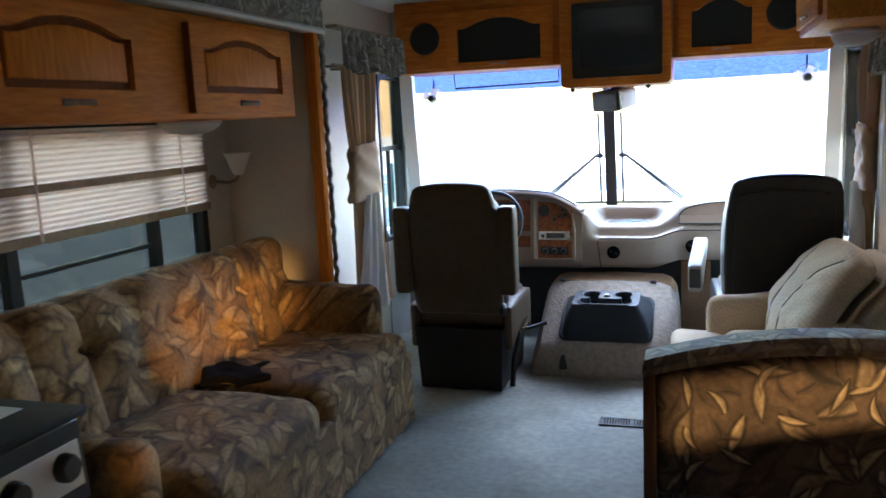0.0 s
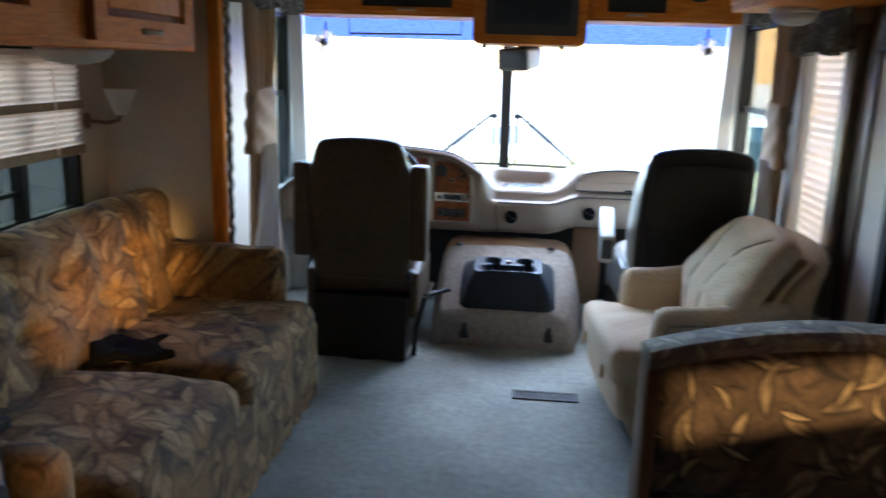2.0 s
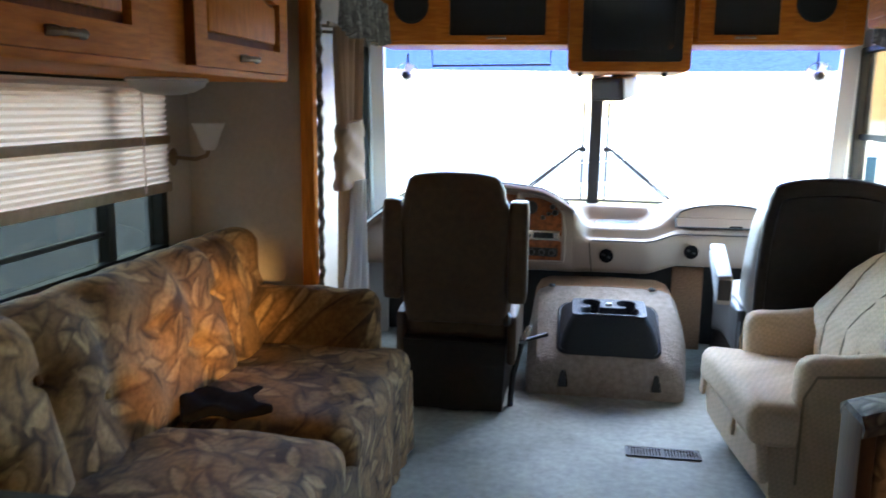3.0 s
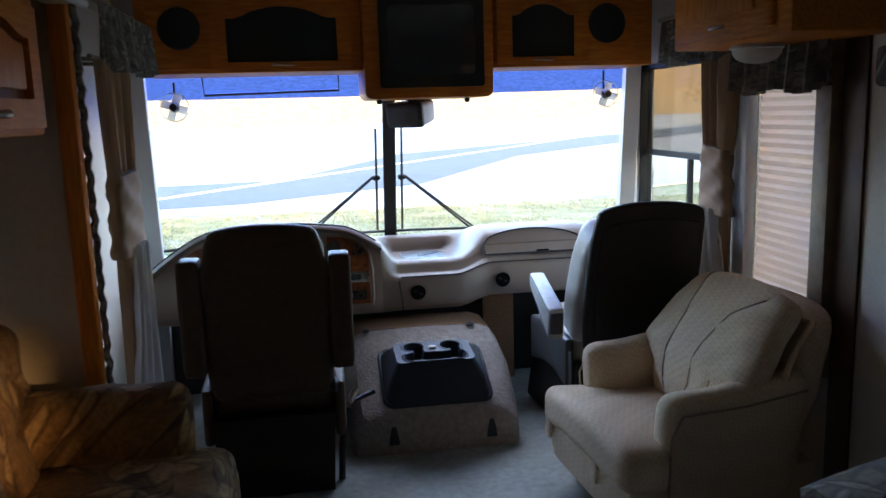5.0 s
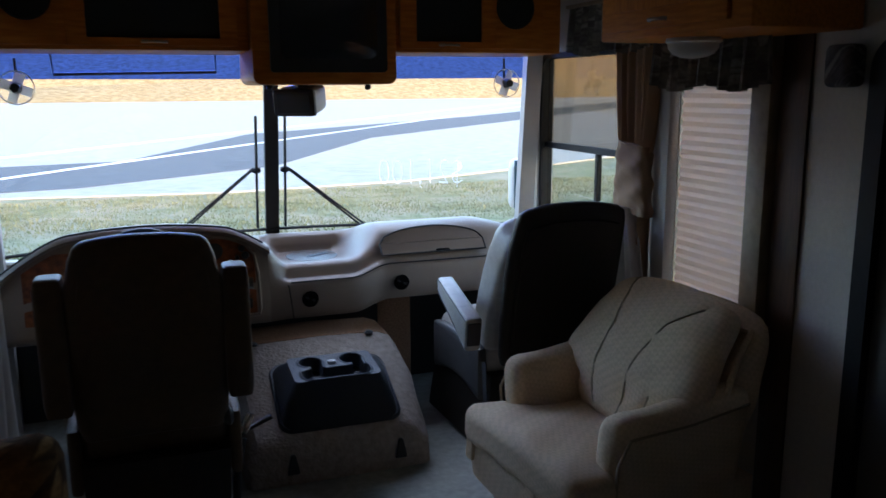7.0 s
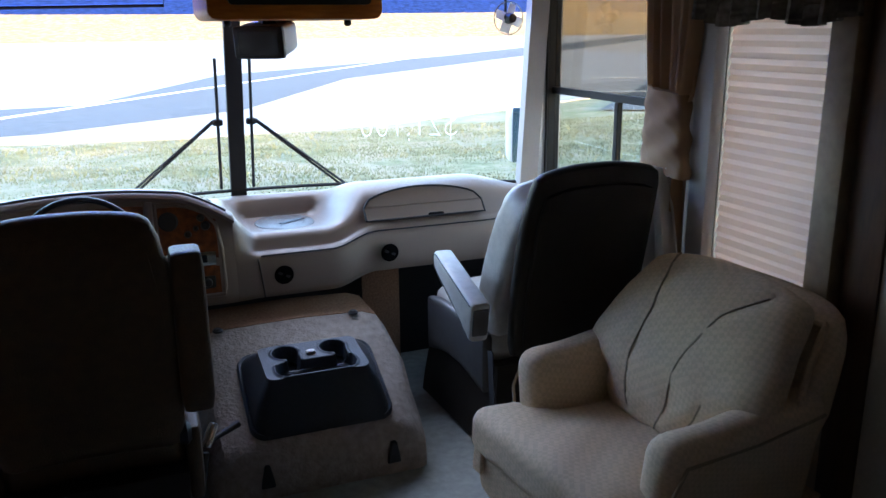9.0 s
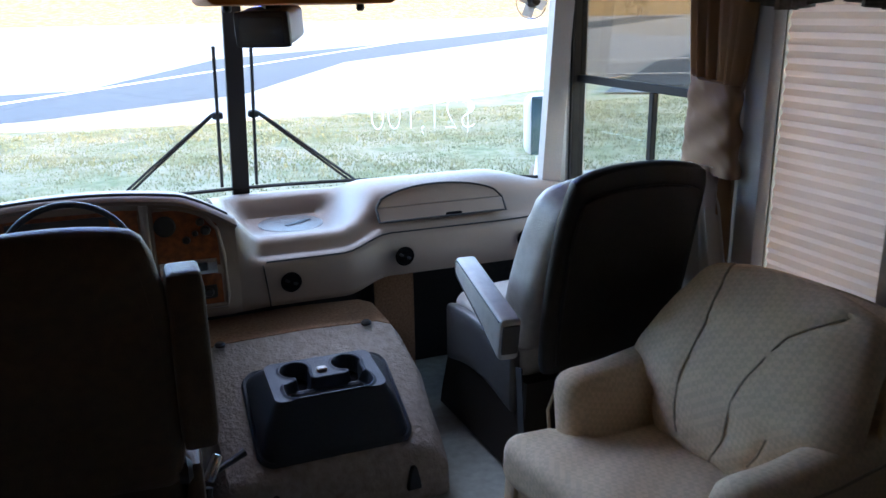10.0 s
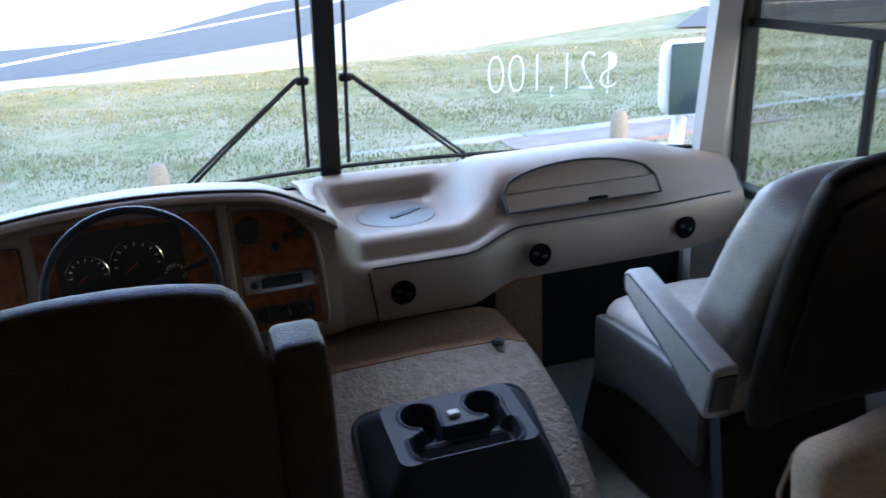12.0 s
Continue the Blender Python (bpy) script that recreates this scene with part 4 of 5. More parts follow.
part("surround", tube(rim_pts, 0.0045, 6, closed=True), RUBBER, dash, "shadow line round the glove box")

pod = thing("instrument_pod", "arched taupe instrument pod with burl wood panels", "instrument pod", pose(-0.7, 4.65, 0.47))


def pod_top(x):
    """The arch of the pod's hood."""
    t = (x + 0.70) / 0.50
    return 0.945 - 0.06 * t * t if abs(t) < 0.62 else 0.945 - 0.06 * 0.3844 - 0.36 * (abs(t) - 0.62) ** 1.35


rows = []
n = 46
for k in range(n + 1):
    x = -1.385 + 1.185 * k / n
    zt = pod_top(x)
    edge = min(1.0, (x + 1.385) / 0.03, (-0.20 - x) / 0.03) if 0 < k < n else 0.0
    e = 0.5 + 0.5 * edge
    rows.append([(x, 4.86, 0.46), (x, 4.60, 0.465), (x, 4.55 + 0.02 * (1 - e), 0.48), (x, 4.535 + 0.02 * (1 - e), 0.52), (x, 4.545, 0.52 + (zt - 0.52) * 0.4), (x, 4.575, 0.52 + (zt - 0.52) * 0.8), (x, 4.565, zt - 0.035), (x, 4.535, zt - 0.03), (x, 4.515, zt - 0.016), (x, 4.525, zt - 0.002), (x, 4.57, zt + 0.006), (x, 4.68, zt - 0.01), (x, 4.85, zt - 0.05), (x, min(5.1, glass_y(x, .76) - .012), max(0.76, zt - 0.13))])
part("hood", thick(loft(rows), 0.012), DASH, pod, sharp=55)


part("edge_trim", tube([(x, 4.545, pod_top(x) + 0.003) for x in np.linspace(-1.36, -0.225, 54)], 0.0055, 8), RUBBER, pod, "black rubber edging along the hood")


def pod_face(x, z, off=0.0):
    u = (z - 0.52) / max(0.05, pod_top(x) - 0.035 - 0.52)
    y = 4.540 + 0.036 * max(0.0, min(1.0, u)) + off
    return (x, y, z)


def face_panel(x0, x1, z0, z1, off=-0.004, nx=10, nz=5, clip=True, slant=0.0):
    rows = []
    for j in range(nz + 1):
        row = []
        for i in range(nx + 1):
            x = x0 + (x1 - x0) * i / nx
            zt = min(z1, pod_top(x) - 0.055) if clip else z1
            z = z0 + (zt - z0) * j / nz
            row.append(pod_face(x + slant * (z - z0), z, off))
        rows.append(row)
    return thick(loft(rows), 0.006)


right = part("centre_panel", face_panel(-0.465, -0.262, 0.535, 0.87), BURL, pod, "burl wood switch panel")
left = part("gauge_panel", face_panel(-0.95, -0.512, 0.60, 0.885), BURL, pod, "burl wood gauge panel")
part("side_panel", face_panel(-1.19, -0.985, 0.56, 0.85), BURL, pod, "burl wood side panel")
frame_pts = [pod_face(x, z, -0.006) for x, z in ((-0.475, 0.525), (-0.25, 0.525), (-0.245, 0.56), (-0.248, 0.70), (-0.262, 0.79), (-0.30, 0.84), (-0.36, 0.872), (-0.42, 0.885), (-0.475, 0.888))]
part("centre_rim", tube(frame_pts, 0.008, 8, closed=True), DASH, pod)
part("divider", tube([pod_face(-0.492, z, -0.006) for z in (0.53, 0.65, 0.78, 0.895)], 0.015, 10), DASH, pod)
for x, z in ((-0.43, 0.818),):
    part("air_vent", lathe([(0.001, 0), (0.034, 0.0), (0.036, 0.006), (0.03, 0.010), (0.001, 0.008)], pose(x, pod_face(x, z)[1] - 0.006, z, 85)), BLACK, pod, "round black air vent")
for x, z, r in ((-0.315, 0.822, 0.014), (-0.30, 0.792, 0.017), (-0.335, 0.785, 0.010), (-0.365, 0.765, 0.013), (-0.42, 0.577, 0.017), (-0.365, 0.577, 0.017), (-0.31, 0.577, 0.017)):
    part("knob", lathe([(r, 0.0), (r * 1.05, 0.008), (r * 0.8, 0.02), (r * 0.5, 0.022)], pose(x, pod_face(x, z)[1] - 0.004, z, 88), 14), BLACK, pod)
radio = part("radio", pad(0.19, 0.022, 0.055, 0.005, 4, pose(-0.367, 4.552, 0.668, -4)), CHROME, pod, "silver-faced car radio")
part("display", pad(0.11, 0.008, 0.030, 0.003, 3, pose(-0.36, 4.541, 0.669, -4)), SCREEN, radio)
part("volume_knob", lathe([(0.010, 0), (0.011, 0.008), (0.008, 0.012)], pose(-0.435, 4.543, 0.668, 90), 12), BLACK, radio)
part("slot_panel", pad(0.17, 0.012, 0.05, 0.004, 3, pose(-0.365, 4.540, 0.577, -4)), BLACK, pod, "black heater control panel")
cl = part("instrument_face", face_panel(-0.905, -0.60, 0.62, 0.872, -0.011), BLACK, pod, "black instrument face")
for x, z, r in ((-0.835, 0.765, 0.050), (-0.715, 0.778, 0.064), (-0.628, 0.735, 0.026), (-0.885, 0.70, 0.02)):
    y = pod_face(x, z)[1] - 0.014
    g = part("gauge", lathe([(0.001, 0), (r, 0), (r, 0.004), (r * 0.93, 0.005), (r * 0.92, 0.001), (0.001, 0.001)], pose(x, y, z, 86)), GRILLE, cl, "round dial")
    ticks = bmesh.new()
    for a in range(-120, 121, 24):
        t = radians(a)
        tube([(x + r * 0.74 * math.sin(t), y - 0.003, z + r * 0.74 * math.cos(t)), (x + r * 0.88 * math.sin(t), y - 0.003, z + r * 0.88 * math.cos(t))], 0.0018, 4, ticks)
    part("tick_ring", ticks, WHITE, g)
    part("bezel", tube([(x + r * math.cos(a), y - 0.003, z + r * math.sin(a)) for a in [2 * math.pi * k / 28 for k in range(28)]], 0.0022, 6, closed=True), CHROME, g, "thin bright rim")
    part("needle", tube([(x, y - 0.004, z), (x - r * 0.6, y - 0.004, z - r * 0.45)], 0.0015, 4), material("needle_red", (0.6, 0.05, 0.02), 0.5), g, "red needle")

wheel = thing("steering_wheel", "dark grey steering wheel with a padded rim", "steering wheel", pose(-0.72, 4.36, 0.80))
WM = pose(-0.72, 4.37, 0.772, 62)
ring = [WM @ Vector((0.195 * math.cos(t), 0.195 * math.sin(t), 0)) for t in [2 * math.pi * k / 40 for k in range(40)]]
part("rim", tube(ring, 0.0105, 10, closed=True), CONSOLE, wheel)
part("hub", pad(0.13, 0.10, 0.05, 0.03, 6, WM @ pose(0, -0.055, -0.05)), CONSOLE, wheel)
for a in (196, 250, 290, 344):
    t = radians(a)
    part("spoke", tube([WM @ Vector((0.05 * math.cos(t), -0.05 + 0.03 * math.sin(t), -0.05)), WM @ Vector((0.195 * math.cos(t), 0.195 * math.sin(t), 0))], 0.012, 8), CONSOLE, wheel)
part("column", tube([WM @ Vector((0, -0.05, -0.05)), WM @ Vector((0, -0.05, -0.22))], 0.035, 14), BLACK, wheel)
part("stalk", tube([WM @ Vector((0.03, 0.02, -0.1)), WM @ Vector((0.19, 0.06, -0.06))], 0.008, 8), BLACK, wheel)

solid("switch_plate", box(1.15, 1.235, 4.918, 4.929, 0.25, 0.385, 0.003), PILLAR, "pale plate in the passenger footwell", "plate")
solid("carpet_panel", box(0.36, 0.53, 4.80, 4.815, 0.001, 0.475, 0.004), CARPET_TAN, "tan carpeted panel under the dashboard", "carpet panel")
# Black sheet puts the deep shade under the dashboard into colour
solid("footwell_shade", box(-1.39, 1.24, 4.93, 4.95, 0.001, 0.47), BLACK, "black sheet standing for the shade in the footwell", "panel", "structure")


# ---- cab seats ----
def cab_seat(m, label, mats, arm_up, recline=8, grow=1.06, wide=1.0, flare=0.015):
    """A high-backed captain's seat facing +y, its base at the origin."""
    hide, side, skirt, shield = mats
    s = thing("captain_seat", label, "seat", m, "cab seats")
    back = pose(0, -0.20, 0.44, recline) if wide < 1.05 else pose(0, -0.335, 0.44, 8)
    cushion = back if wide < 1.05 else pose(0, -0.225, 0.44, recline)
    depth = 0.13 if wide < 1.05 else 0.18

    def shell(v):
        t = (v.z + 0.33) / 0.66
        v.x *= wide * (1.0 + 0.05 * math.sin(t * 2.6) - (0.42 if wide < 1.05 else 0.14) * max(0, t - 0.50) ** 1.3 - (0.16 if wide < 1.05 else 0.02) * max(0, 0.35 - t))
        v.y += 0.02 * math.cos(v.x * 6) - 0.05 * t * t + 0.03
        v.z += -0.032 * (abs(v.x) / 0.24) ** 2.5 * (1 if t > 0.8 else 0)
        return v

    part("backrest", pad(0.46, 0.09 if wide < 1.05 else 0.065, 0.68 * grow, 0.04, 10, back @ pose(0, -0.02, 0.31 + 0.34 * (grow - 1)), shell), hide, s, placed=False)

    part("front_pad", pad(0.462, depth, 0.60 * grow, 0.05, 10, cushion @ pose(0, 0.072, 0.272 + 0.33 * (grow - 1)), shell), side, s, "lighter padded front", placed=False)
    part("rear_panel", pad(0.39, 0.03, 0.57 * grow, 0.014, 10, back @ pose(0, -0.054, 0.30 + 0.34 * (grow - 1)), shell), hide, s, placed=False)
    part("seat_cushion", pad(0.47, 0.52, 0.15, 0.055, 9, pose(0, 0.08, 0.40, 4), lambda v: Vector((v.x, v.y, v.z + 0.02 * math.cos(v.x * 7)))), side, s, placed=False)
    part("skirt", loft([[(-0.20 - w, -0.20 - w, z), (0.20 + w, -0.20 - w, z), (0.20 + w, 0.30 + w, z), (-0.20 - w, 0.30 + w, z)] for z, w in ((0.02, flare), (0.10, flare * 0.8 + 0.006), (0.34, 0.03))], True), skirt, s, "vinyl skirt", placed=False)
    for sx in (-1, 1):
        part("side_shield", pad(0.05, 0.50, 0.20, 0.022, 6, pose(sx * 0.25, 0.06, 0.37), lambda v: Vector((v.x, v.y, v.z - 0.05 * (v.y / 0.25) ** 2 * (1 if v.z < 0 else 0.3)))), shield, s, "padded side shield", placed=False)
    part("pedestal", lathe([(0.20, 0.001), (0.20, 0.02), (0.12, 0.05)], None, 20), BLACK, s, placed=False)
    for sx in (-1, 1):
        up = arm_up[0 if sx < 0 else 1]
        if up:
            am = pose(sx * 0.272, -0.20, 0.728, 88 + recline)
            part("armrest", pad(0.085, 0.44, 0.11, 0.020, 8, am @ pose(0, 0.02, 0.02)), hide, s, "folded-up padded armrest", placed=False)
        else:
            am = pose(sx * 0.362, -0.20, 0.640, 11, 0, sx * 7)
            wave = [(-0.20, -0.085), (-0.13, -0.078), (-0.06, -0.055), (0.02, -0.040), (0.12, -0.032), (0.20, -0.018), (0.222, 0.0), (0.225, 0.03), (0.205, 0.052), (-0.205, 0.052), (-0.205, -0.07)]
            bar = prism(wave, "x", -0.033, 0.033, 0.013, 3)
            bar.transform(am)
            arm = part("armrest", bar, side, s, "padded armrest", placed=False)
            part("end_cap", pad(0.052, 0.012, 0.095, 0.004, 4, am @ pose(0, -0.205, -0.012)), BLACK, arm, "dark open end", placed=False)
            part("piping", tube([am @ Vector((0.0325 * sx, y, z)) for y, z in ((-0.19, -0.074), (-0.06, -0.046), (0.12, -0.022), (0.20, -0.008), (0.212, 0.03), (0.195, 0.042), (-0.19, 0.042))], 0.0025, 6), RUBBER, arm, placed=False)
    part("lever", tube([(0.22, -0.02, 0.30), (0.31, 0.03, 0.29), (0.40, 0.07, 0.31)], [0.008, 0.008, 0.012], 8), BLACK, s, "black adjusting lever", placed=False)
    part("hinge", lathe([(0.03, -0.02), (0.034, 0.0), (0.02, 0.012)], pose(0.235, -0.19, 0.44, 0, 90), 12), BLACK, s, placed=False)
    return s


cab_seat(pose(-0.705, 3.82, -0.008), "tall brown leather driver's seat with one armrest folded up", (LEATHER, LEATHER, LEATHER_BLACK, LEATHER), (True, True), 3, 1.0, 1.04)
cab_seat(pose(0.81, 4.13, 0.0, 0, 0, 3), "grey and brown leather passenger seat with lowered armrest", (LEATHER_BLACK, LEATHER_GREY, LEATHER_BLACK, LEATHER_SLATE), (False, False), 20, 1.0, 1.06, 0.07)


belt = thing("seat_belt", "black seat belt strap with a pale buckle behind the passenger seat", "seat belt", pose(0.53, 3.80, 0.0))
part("strap", thick(loft([[(0.555, 3.85, 0.42), (0.555, 3.89, 0.41)], [(0.54, 3.80, 0.26), (0.54, 3.84, 0.25)], [(0.53, 3.76, 0.12), (0.53, 3.80, 0.11)], [(0.535, 3.75, 0.001), (0.535, 3.79, 0.001)]]), 0.004), RUBBER, belt)
part("buckle", pad(0.02, 0.035, 0.06, 0.008, 4, pose(0.525, 3.775, 0.12, 25)), PILLAR, belt, "pale plastic buckle")
stalk = thing("seat_belt", "black seat belt stalk with a silver buckle beside the driver's seat", "seat belt", pose(-0.43, 3.80, 0.0))
part("strap", tube([(-0.46, 3.72, 0.001), (-0.45, 3.74, 0.15), (-0.42, 3.78, 0.28)], 0.014, 8), RUBBER, stalk)
part("buckle", pad(0.028, 0.03, 0.075, 0.008, 4, pose(-0.400, 3.80, 0.325, -25, 30)), CHROME, stalk, "silver buckle")

# ---- recliner ----
rec = thing("recliner", "cream checked-cloth recliner with a fan-shaped back cushion and rounded arms", "armchair", pose(0.79, 3.245, 0.0, 0, 0, 95))
# faces +y in its own frame


def seat_tee(v):
    """The seat cushion fills the gap between the arms and spreads in front of them."""
    v.x *= float(np.interp(v.y, (0.02, 0.07), (0.63, 1.0)))
    v.z += 0.022 * math.cos(v.x * 5) - 0.016 + 0.003 * math.sin(v.x * 31 + v.y * 17)
    v.y += 0.012 * math.cos(v.x * 5) * (1 if v.y > 0 else 0)
    return v


part("seat_cushion", pad(0.725, 0.46, 0.15, 0.05, 26, pose(0, 0.195, 0.325, 2), seat_tee), CHECK, rec, placed=False)


def back_line(t):
    """Middle line (y, z) of the back cushion from the seat to its crest, and its normal."""
    y = float(np.interp(t, (0, 0.2, 0.4, 0.7, 1.0), (-0.030, -0.035, -0.055, -0.160, -0.290)))
    z = float(np.interp(t, (0, 0.2, 0.4, 0.7, 1.0), (0.37, 0.455, 0.550, 0.690, 0.810)))
    slope = radians(float(np.interp(t, (0, 0.3, 0.6, 1.0), (3, 14, 38, 45))))
    return y, z, Vector((0, math.cos(slope), math.sin(slope)))


def half_width(t):
    return float(np.interp(t, (0, 0.24, 0.33, 0.40, 0.46, 0.92, 1.0), (0.215, 0.225, 0.30, 0.350, 0.352, 0.286, 0.272)))


SEAMS = (((0.08, 0.12), (0.105, 0.25), (0.112, 0.40), (0.125, 0.62), (0.155, 0.80), (0.19, 0.97)), ((-0.03, 0.04), (-0.072, 0.22), (-0.066, 0.47), (-0.11, 0.70), (-0.20, 0.88)), ((-0.15, 0.16), (-0.17, 0.24), (-0.185, 0.33)))


def crease(x, t):
    """Depth of the sewn creases, and of the small puckers that run from them."""
    d = 0.0
    for line in SEAMS:
        ts, xs = [p[1] for p in line], [p[0] for p in line]
        if ts[0] - 0.03 < t < ts[-1] + 0.03:
            e = abs(x - float(np.interp(t, ts, xs)))
            d += 0.006 * math.exp(-(e / 0.008) ** 2) + 0.0035 * math.exp(-(e / 0.03) ** 2) * (1 + 0.2 * math.sin(t * 60 + x * 20))
    return d


rows = []
for j in range(61):
    t = j / 60
    end = max(0.0, 1 - abs(2 * t - 1) ** 12) ** 0.5
    row = []
    for k in range(128):
        a = 2 * math.pi * k / 128
        ca, sa = math.cos(a), math.sin(a)
        s = math.copysign(abs(ca) ** 0.6, ca)
        tt = max(0.0, t - 0.06 * s * s * t ** 3)
        y, z, nrm = back_line(tt)
        x = s * half_width(t) * (0.95 + 0.05 * end)
        depth = math.copysign(abs(sa) ** 0.6, sa) * (0.074 if sa > 0 else 0.055) * end
        if sa > 0:
            depth += 0.012 * math.cos(x * 4.5) * end - crease(x, t) * end + 0.003 * math.sin(x * 43 + t * 9) * math.cos(t * 21)
        row.append(Vector((x, y, z)) + nrm * depth)
    rows.append(row)
part("backrest", loft(rows, True), CHECK, rec, "fan-shaped back cushion with sewn creases", placed=False)
for line in SEAMS:
    pts = []
    for i in range(25):
        t = line[0][1] + (line[-1][1] - line[0][1]) * i / 24
        x = float(np.interp(t, [p[1] for p in line], [p[0] for p in line]))
        y, z, nrm = back_line(max(0.0, t - 0.06 * (x / half_width(t)) ** 2 * t ** 3))
        end = max(0.0, 1 - abs(2 * t - 1) ** 12) ** 0.5
        side = min(1.0, abs(x) / (half_width(t) * (0.95 + 0.05 * end)))
        pts.append(Vector((x, y, z)) + nrm * (end * (0.074 * (1 - side ** 3.333) ** 0.3 + 0.012 * math.cos(x * 4.5) - crease(x, t)) + 0.0045))
    part("seam", tube(pts, 0.003, 6), SHADE_TAN, rec, "sewn crease", placed=False)
edge = []
for i in range(57):
    t = 0.36 + 0.60 * min(i, 56 - i) / 28 if i not in (28,) else 0.97
    side = 1 if i < 28 else -1
    y, z, nrm = back_line(max(0.0, t - 0.06 * t ** 3))
    edge.append(Vector((side * (half_width(t) + 0.004), y, z)) - nrm * 0.062)
part("piping", tube(edge, 0.010, 8), CHECK, rec, "sewn piping round the back cushion", placed=False)
rows = []
for z, y, d, w in ((0.05, -0.15, 0.10, 0.25), (0.30, -0.20, 0.15, 0.295), (0.50, -0.245, 0.19, 0.338), (0.60, -0.262, 0.17, 0.345), (0.67, -0.300, 0.125, 0.335), (0.73, -0.335, 0.09, 0.312), (0.765, -0.356, 0.066, 0.288), (0.782, -0.366, 0.04, 0.262), (0.789, -0.368, 0.015, 0.23)):
    rows.append([Vector((w * math.copysign(abs(math.cos(a)) ** 0.55, math.cos(a)), y + d / 2 * math.copysign(abs(math.sin(a)) ** 0.6, math.sin(a)), z - 0.03 * (abs(math.cos(a)) ** 2) * (z > 0.7))) for a in [2 * math.pi * k / 64 for k in range(64)]])
part("back_shell", loft(rows, True), CHECK, rec, "padded outer back", placed=False)
for sx in (-1, 1):
    def arm(v):
        v.z += 0.045 * max(0.0, 0.10 - v.y) / 0.36 * (1 if v.z > 0 else 0)
        v.x += sx * (0.032 * (v.z / 0.25) - 0.020 - 0.02 * max(0.0, v.y - 0.1) * 2)
        return v

    arm_part = part("arm", pad(0.135, 0.52, 0.50, 0.062, 12, pose(sx * 0.297, 0.01, 0.302), arm), CHECK, rec, "rounded padded arm", placed=False)
    part("piping", tube([(sx * 0.320, 0.25, 0.10), (sx * 0.358, 0.262, 0.42), (sx * 0.364, 0.225, 0.495), (sx * 0.368, 0.0, 0.505), (sx * 0.372, -0.22, 0.535)], 0.005, 6), SHADE_TAN, arm_part, placed=False)
part("footrest", pad(0.70, 0.055, 0.17, 0.025, 10, pose(0, 0.372, 0.185, -6), lambda v: Vector((v.x, v.y + 0.008 * math.cos(v.x * 5), v.z))), CHECK, rec, "folded footrest below the seat", placed=False)
for x in (-0.12, 0.30):
    part("tab", pad(0.05, 0.016, 0.12, 0.007, 5, pose(x, 0.414, 0.255, 4)), CHECK, rec, "cloth tab hanging below the seat", placed=False)
part("skirt", loft([[(-w, -0.30, z), (w, -0.30, z), (w, f, z), (-w, f, z)] for z, w, f in ((0.015, 0.30, 0.315), (0.06, 0.318, 0.335), (0.26, 0.328, 0.350))], True), CHECK, rec, "cloth skirt", placed=False)
part("base", lathe([(0.25, 0.001), (0.26, 0.012), (0.24, 0.016)], None, 24), BLACK, rec, placed=False)

# ---- sofa ----
sofa = thing("sofa", "tufted floral sofa with two seat cushions and rolled arms", "sofa", pose(-1.25, 2.3, 0.0))


def tufts(v):
    w = abs(math.sin(v.y * math.pi / 0.235))
    h = math.sin(v.z * 2 * math.pi / 0.34 + (math.pi if math.floor(v.y / 0.235) % 2 else 0))
    if v.x > 0:
        v.x += 0.034 * w ** 0.6 - 0.020 + 0.016 * h * w - 0.03 * math.exp(-((v.y / 0.235 - round(v.y / 0.235)) ** 2 + ((v.z - (-0.02 if round(v.y / 0.235) % 2 else 0.10)) / 0.07) ** 2) * 12)
    if v.z > 0.1:
        v.z += 0.014 * w ** 0.5 - 0.008
    return v


SY0, SY1 = 1.36, 3.19
part("backrest", pad(0.24, SY1 - SY0 - 0.02, 0.56, 0.10, 64, pose(-1.49, (SY0 + SY1) / 2, 0.595, 0, -14), tufts), FLORAL, sofa)


BACK = pose(-1.49, (SY0 + SY1) / 2, 0.595, 0, -14)
for k in range(-3, 4):
    for zz in ((-0.02,) if k % 2 else (0.10, -0.14)):
        part("button", pad(0.012, 0.026, 0.026, 0.006, 3, BACK @ pose(0.088, k * 0.235, zz)), FLORAL, sofa, "covered button")


def soft(v):
    v.z += 0.025 * math.cos(v.x * 3.6) * math.cos(v.y * 3.2) + 0.008 * math.sin(v.y * 21) * math.sin(v.x * 17 + 1)
    return v


for y0, y1 in ((1.50, 2.235), (2.245, 3.13)):
    part("seat_cushion", pad(0.66, y1 - y0, 0.19, 0.075, 16, pose(-1.125, (y0 + y1) / 2, 0.355), soft), FLORAL, sofa)
part("frame", box(-1.62, -0.84, SY0 + 0.03, SY1 - 0.04, 0.02, 0.28, 0.02), FLORAL, sofa)


def folds(v):
    v.x += 0.008 * math.sin(v.y * 46) * (0.5 - v.z / 0.3) if v.x > 0 else 0
    return v


part("skirt", pad(0.05, SY1 - SY0 - 0.05, 0.33, 0.02, 40, pose(-0.825, (SY0 + SY1) / 2, 0.175), folds), FLORAL, sofa, "floral skirt")
for y in (SY1 - 0.115, SY0 + 0.08):
    part("arm", pad(0.66, 0.17, 0.42, 0.08, 9, pose(-1.245, y, 0.46 if y > 2 else 0.38), lambda v: Vector((v.x, v.y, v.z + 0.006 * math.sin(v.x * 25)))), FLORAL, sofa, "rolled floral arm")
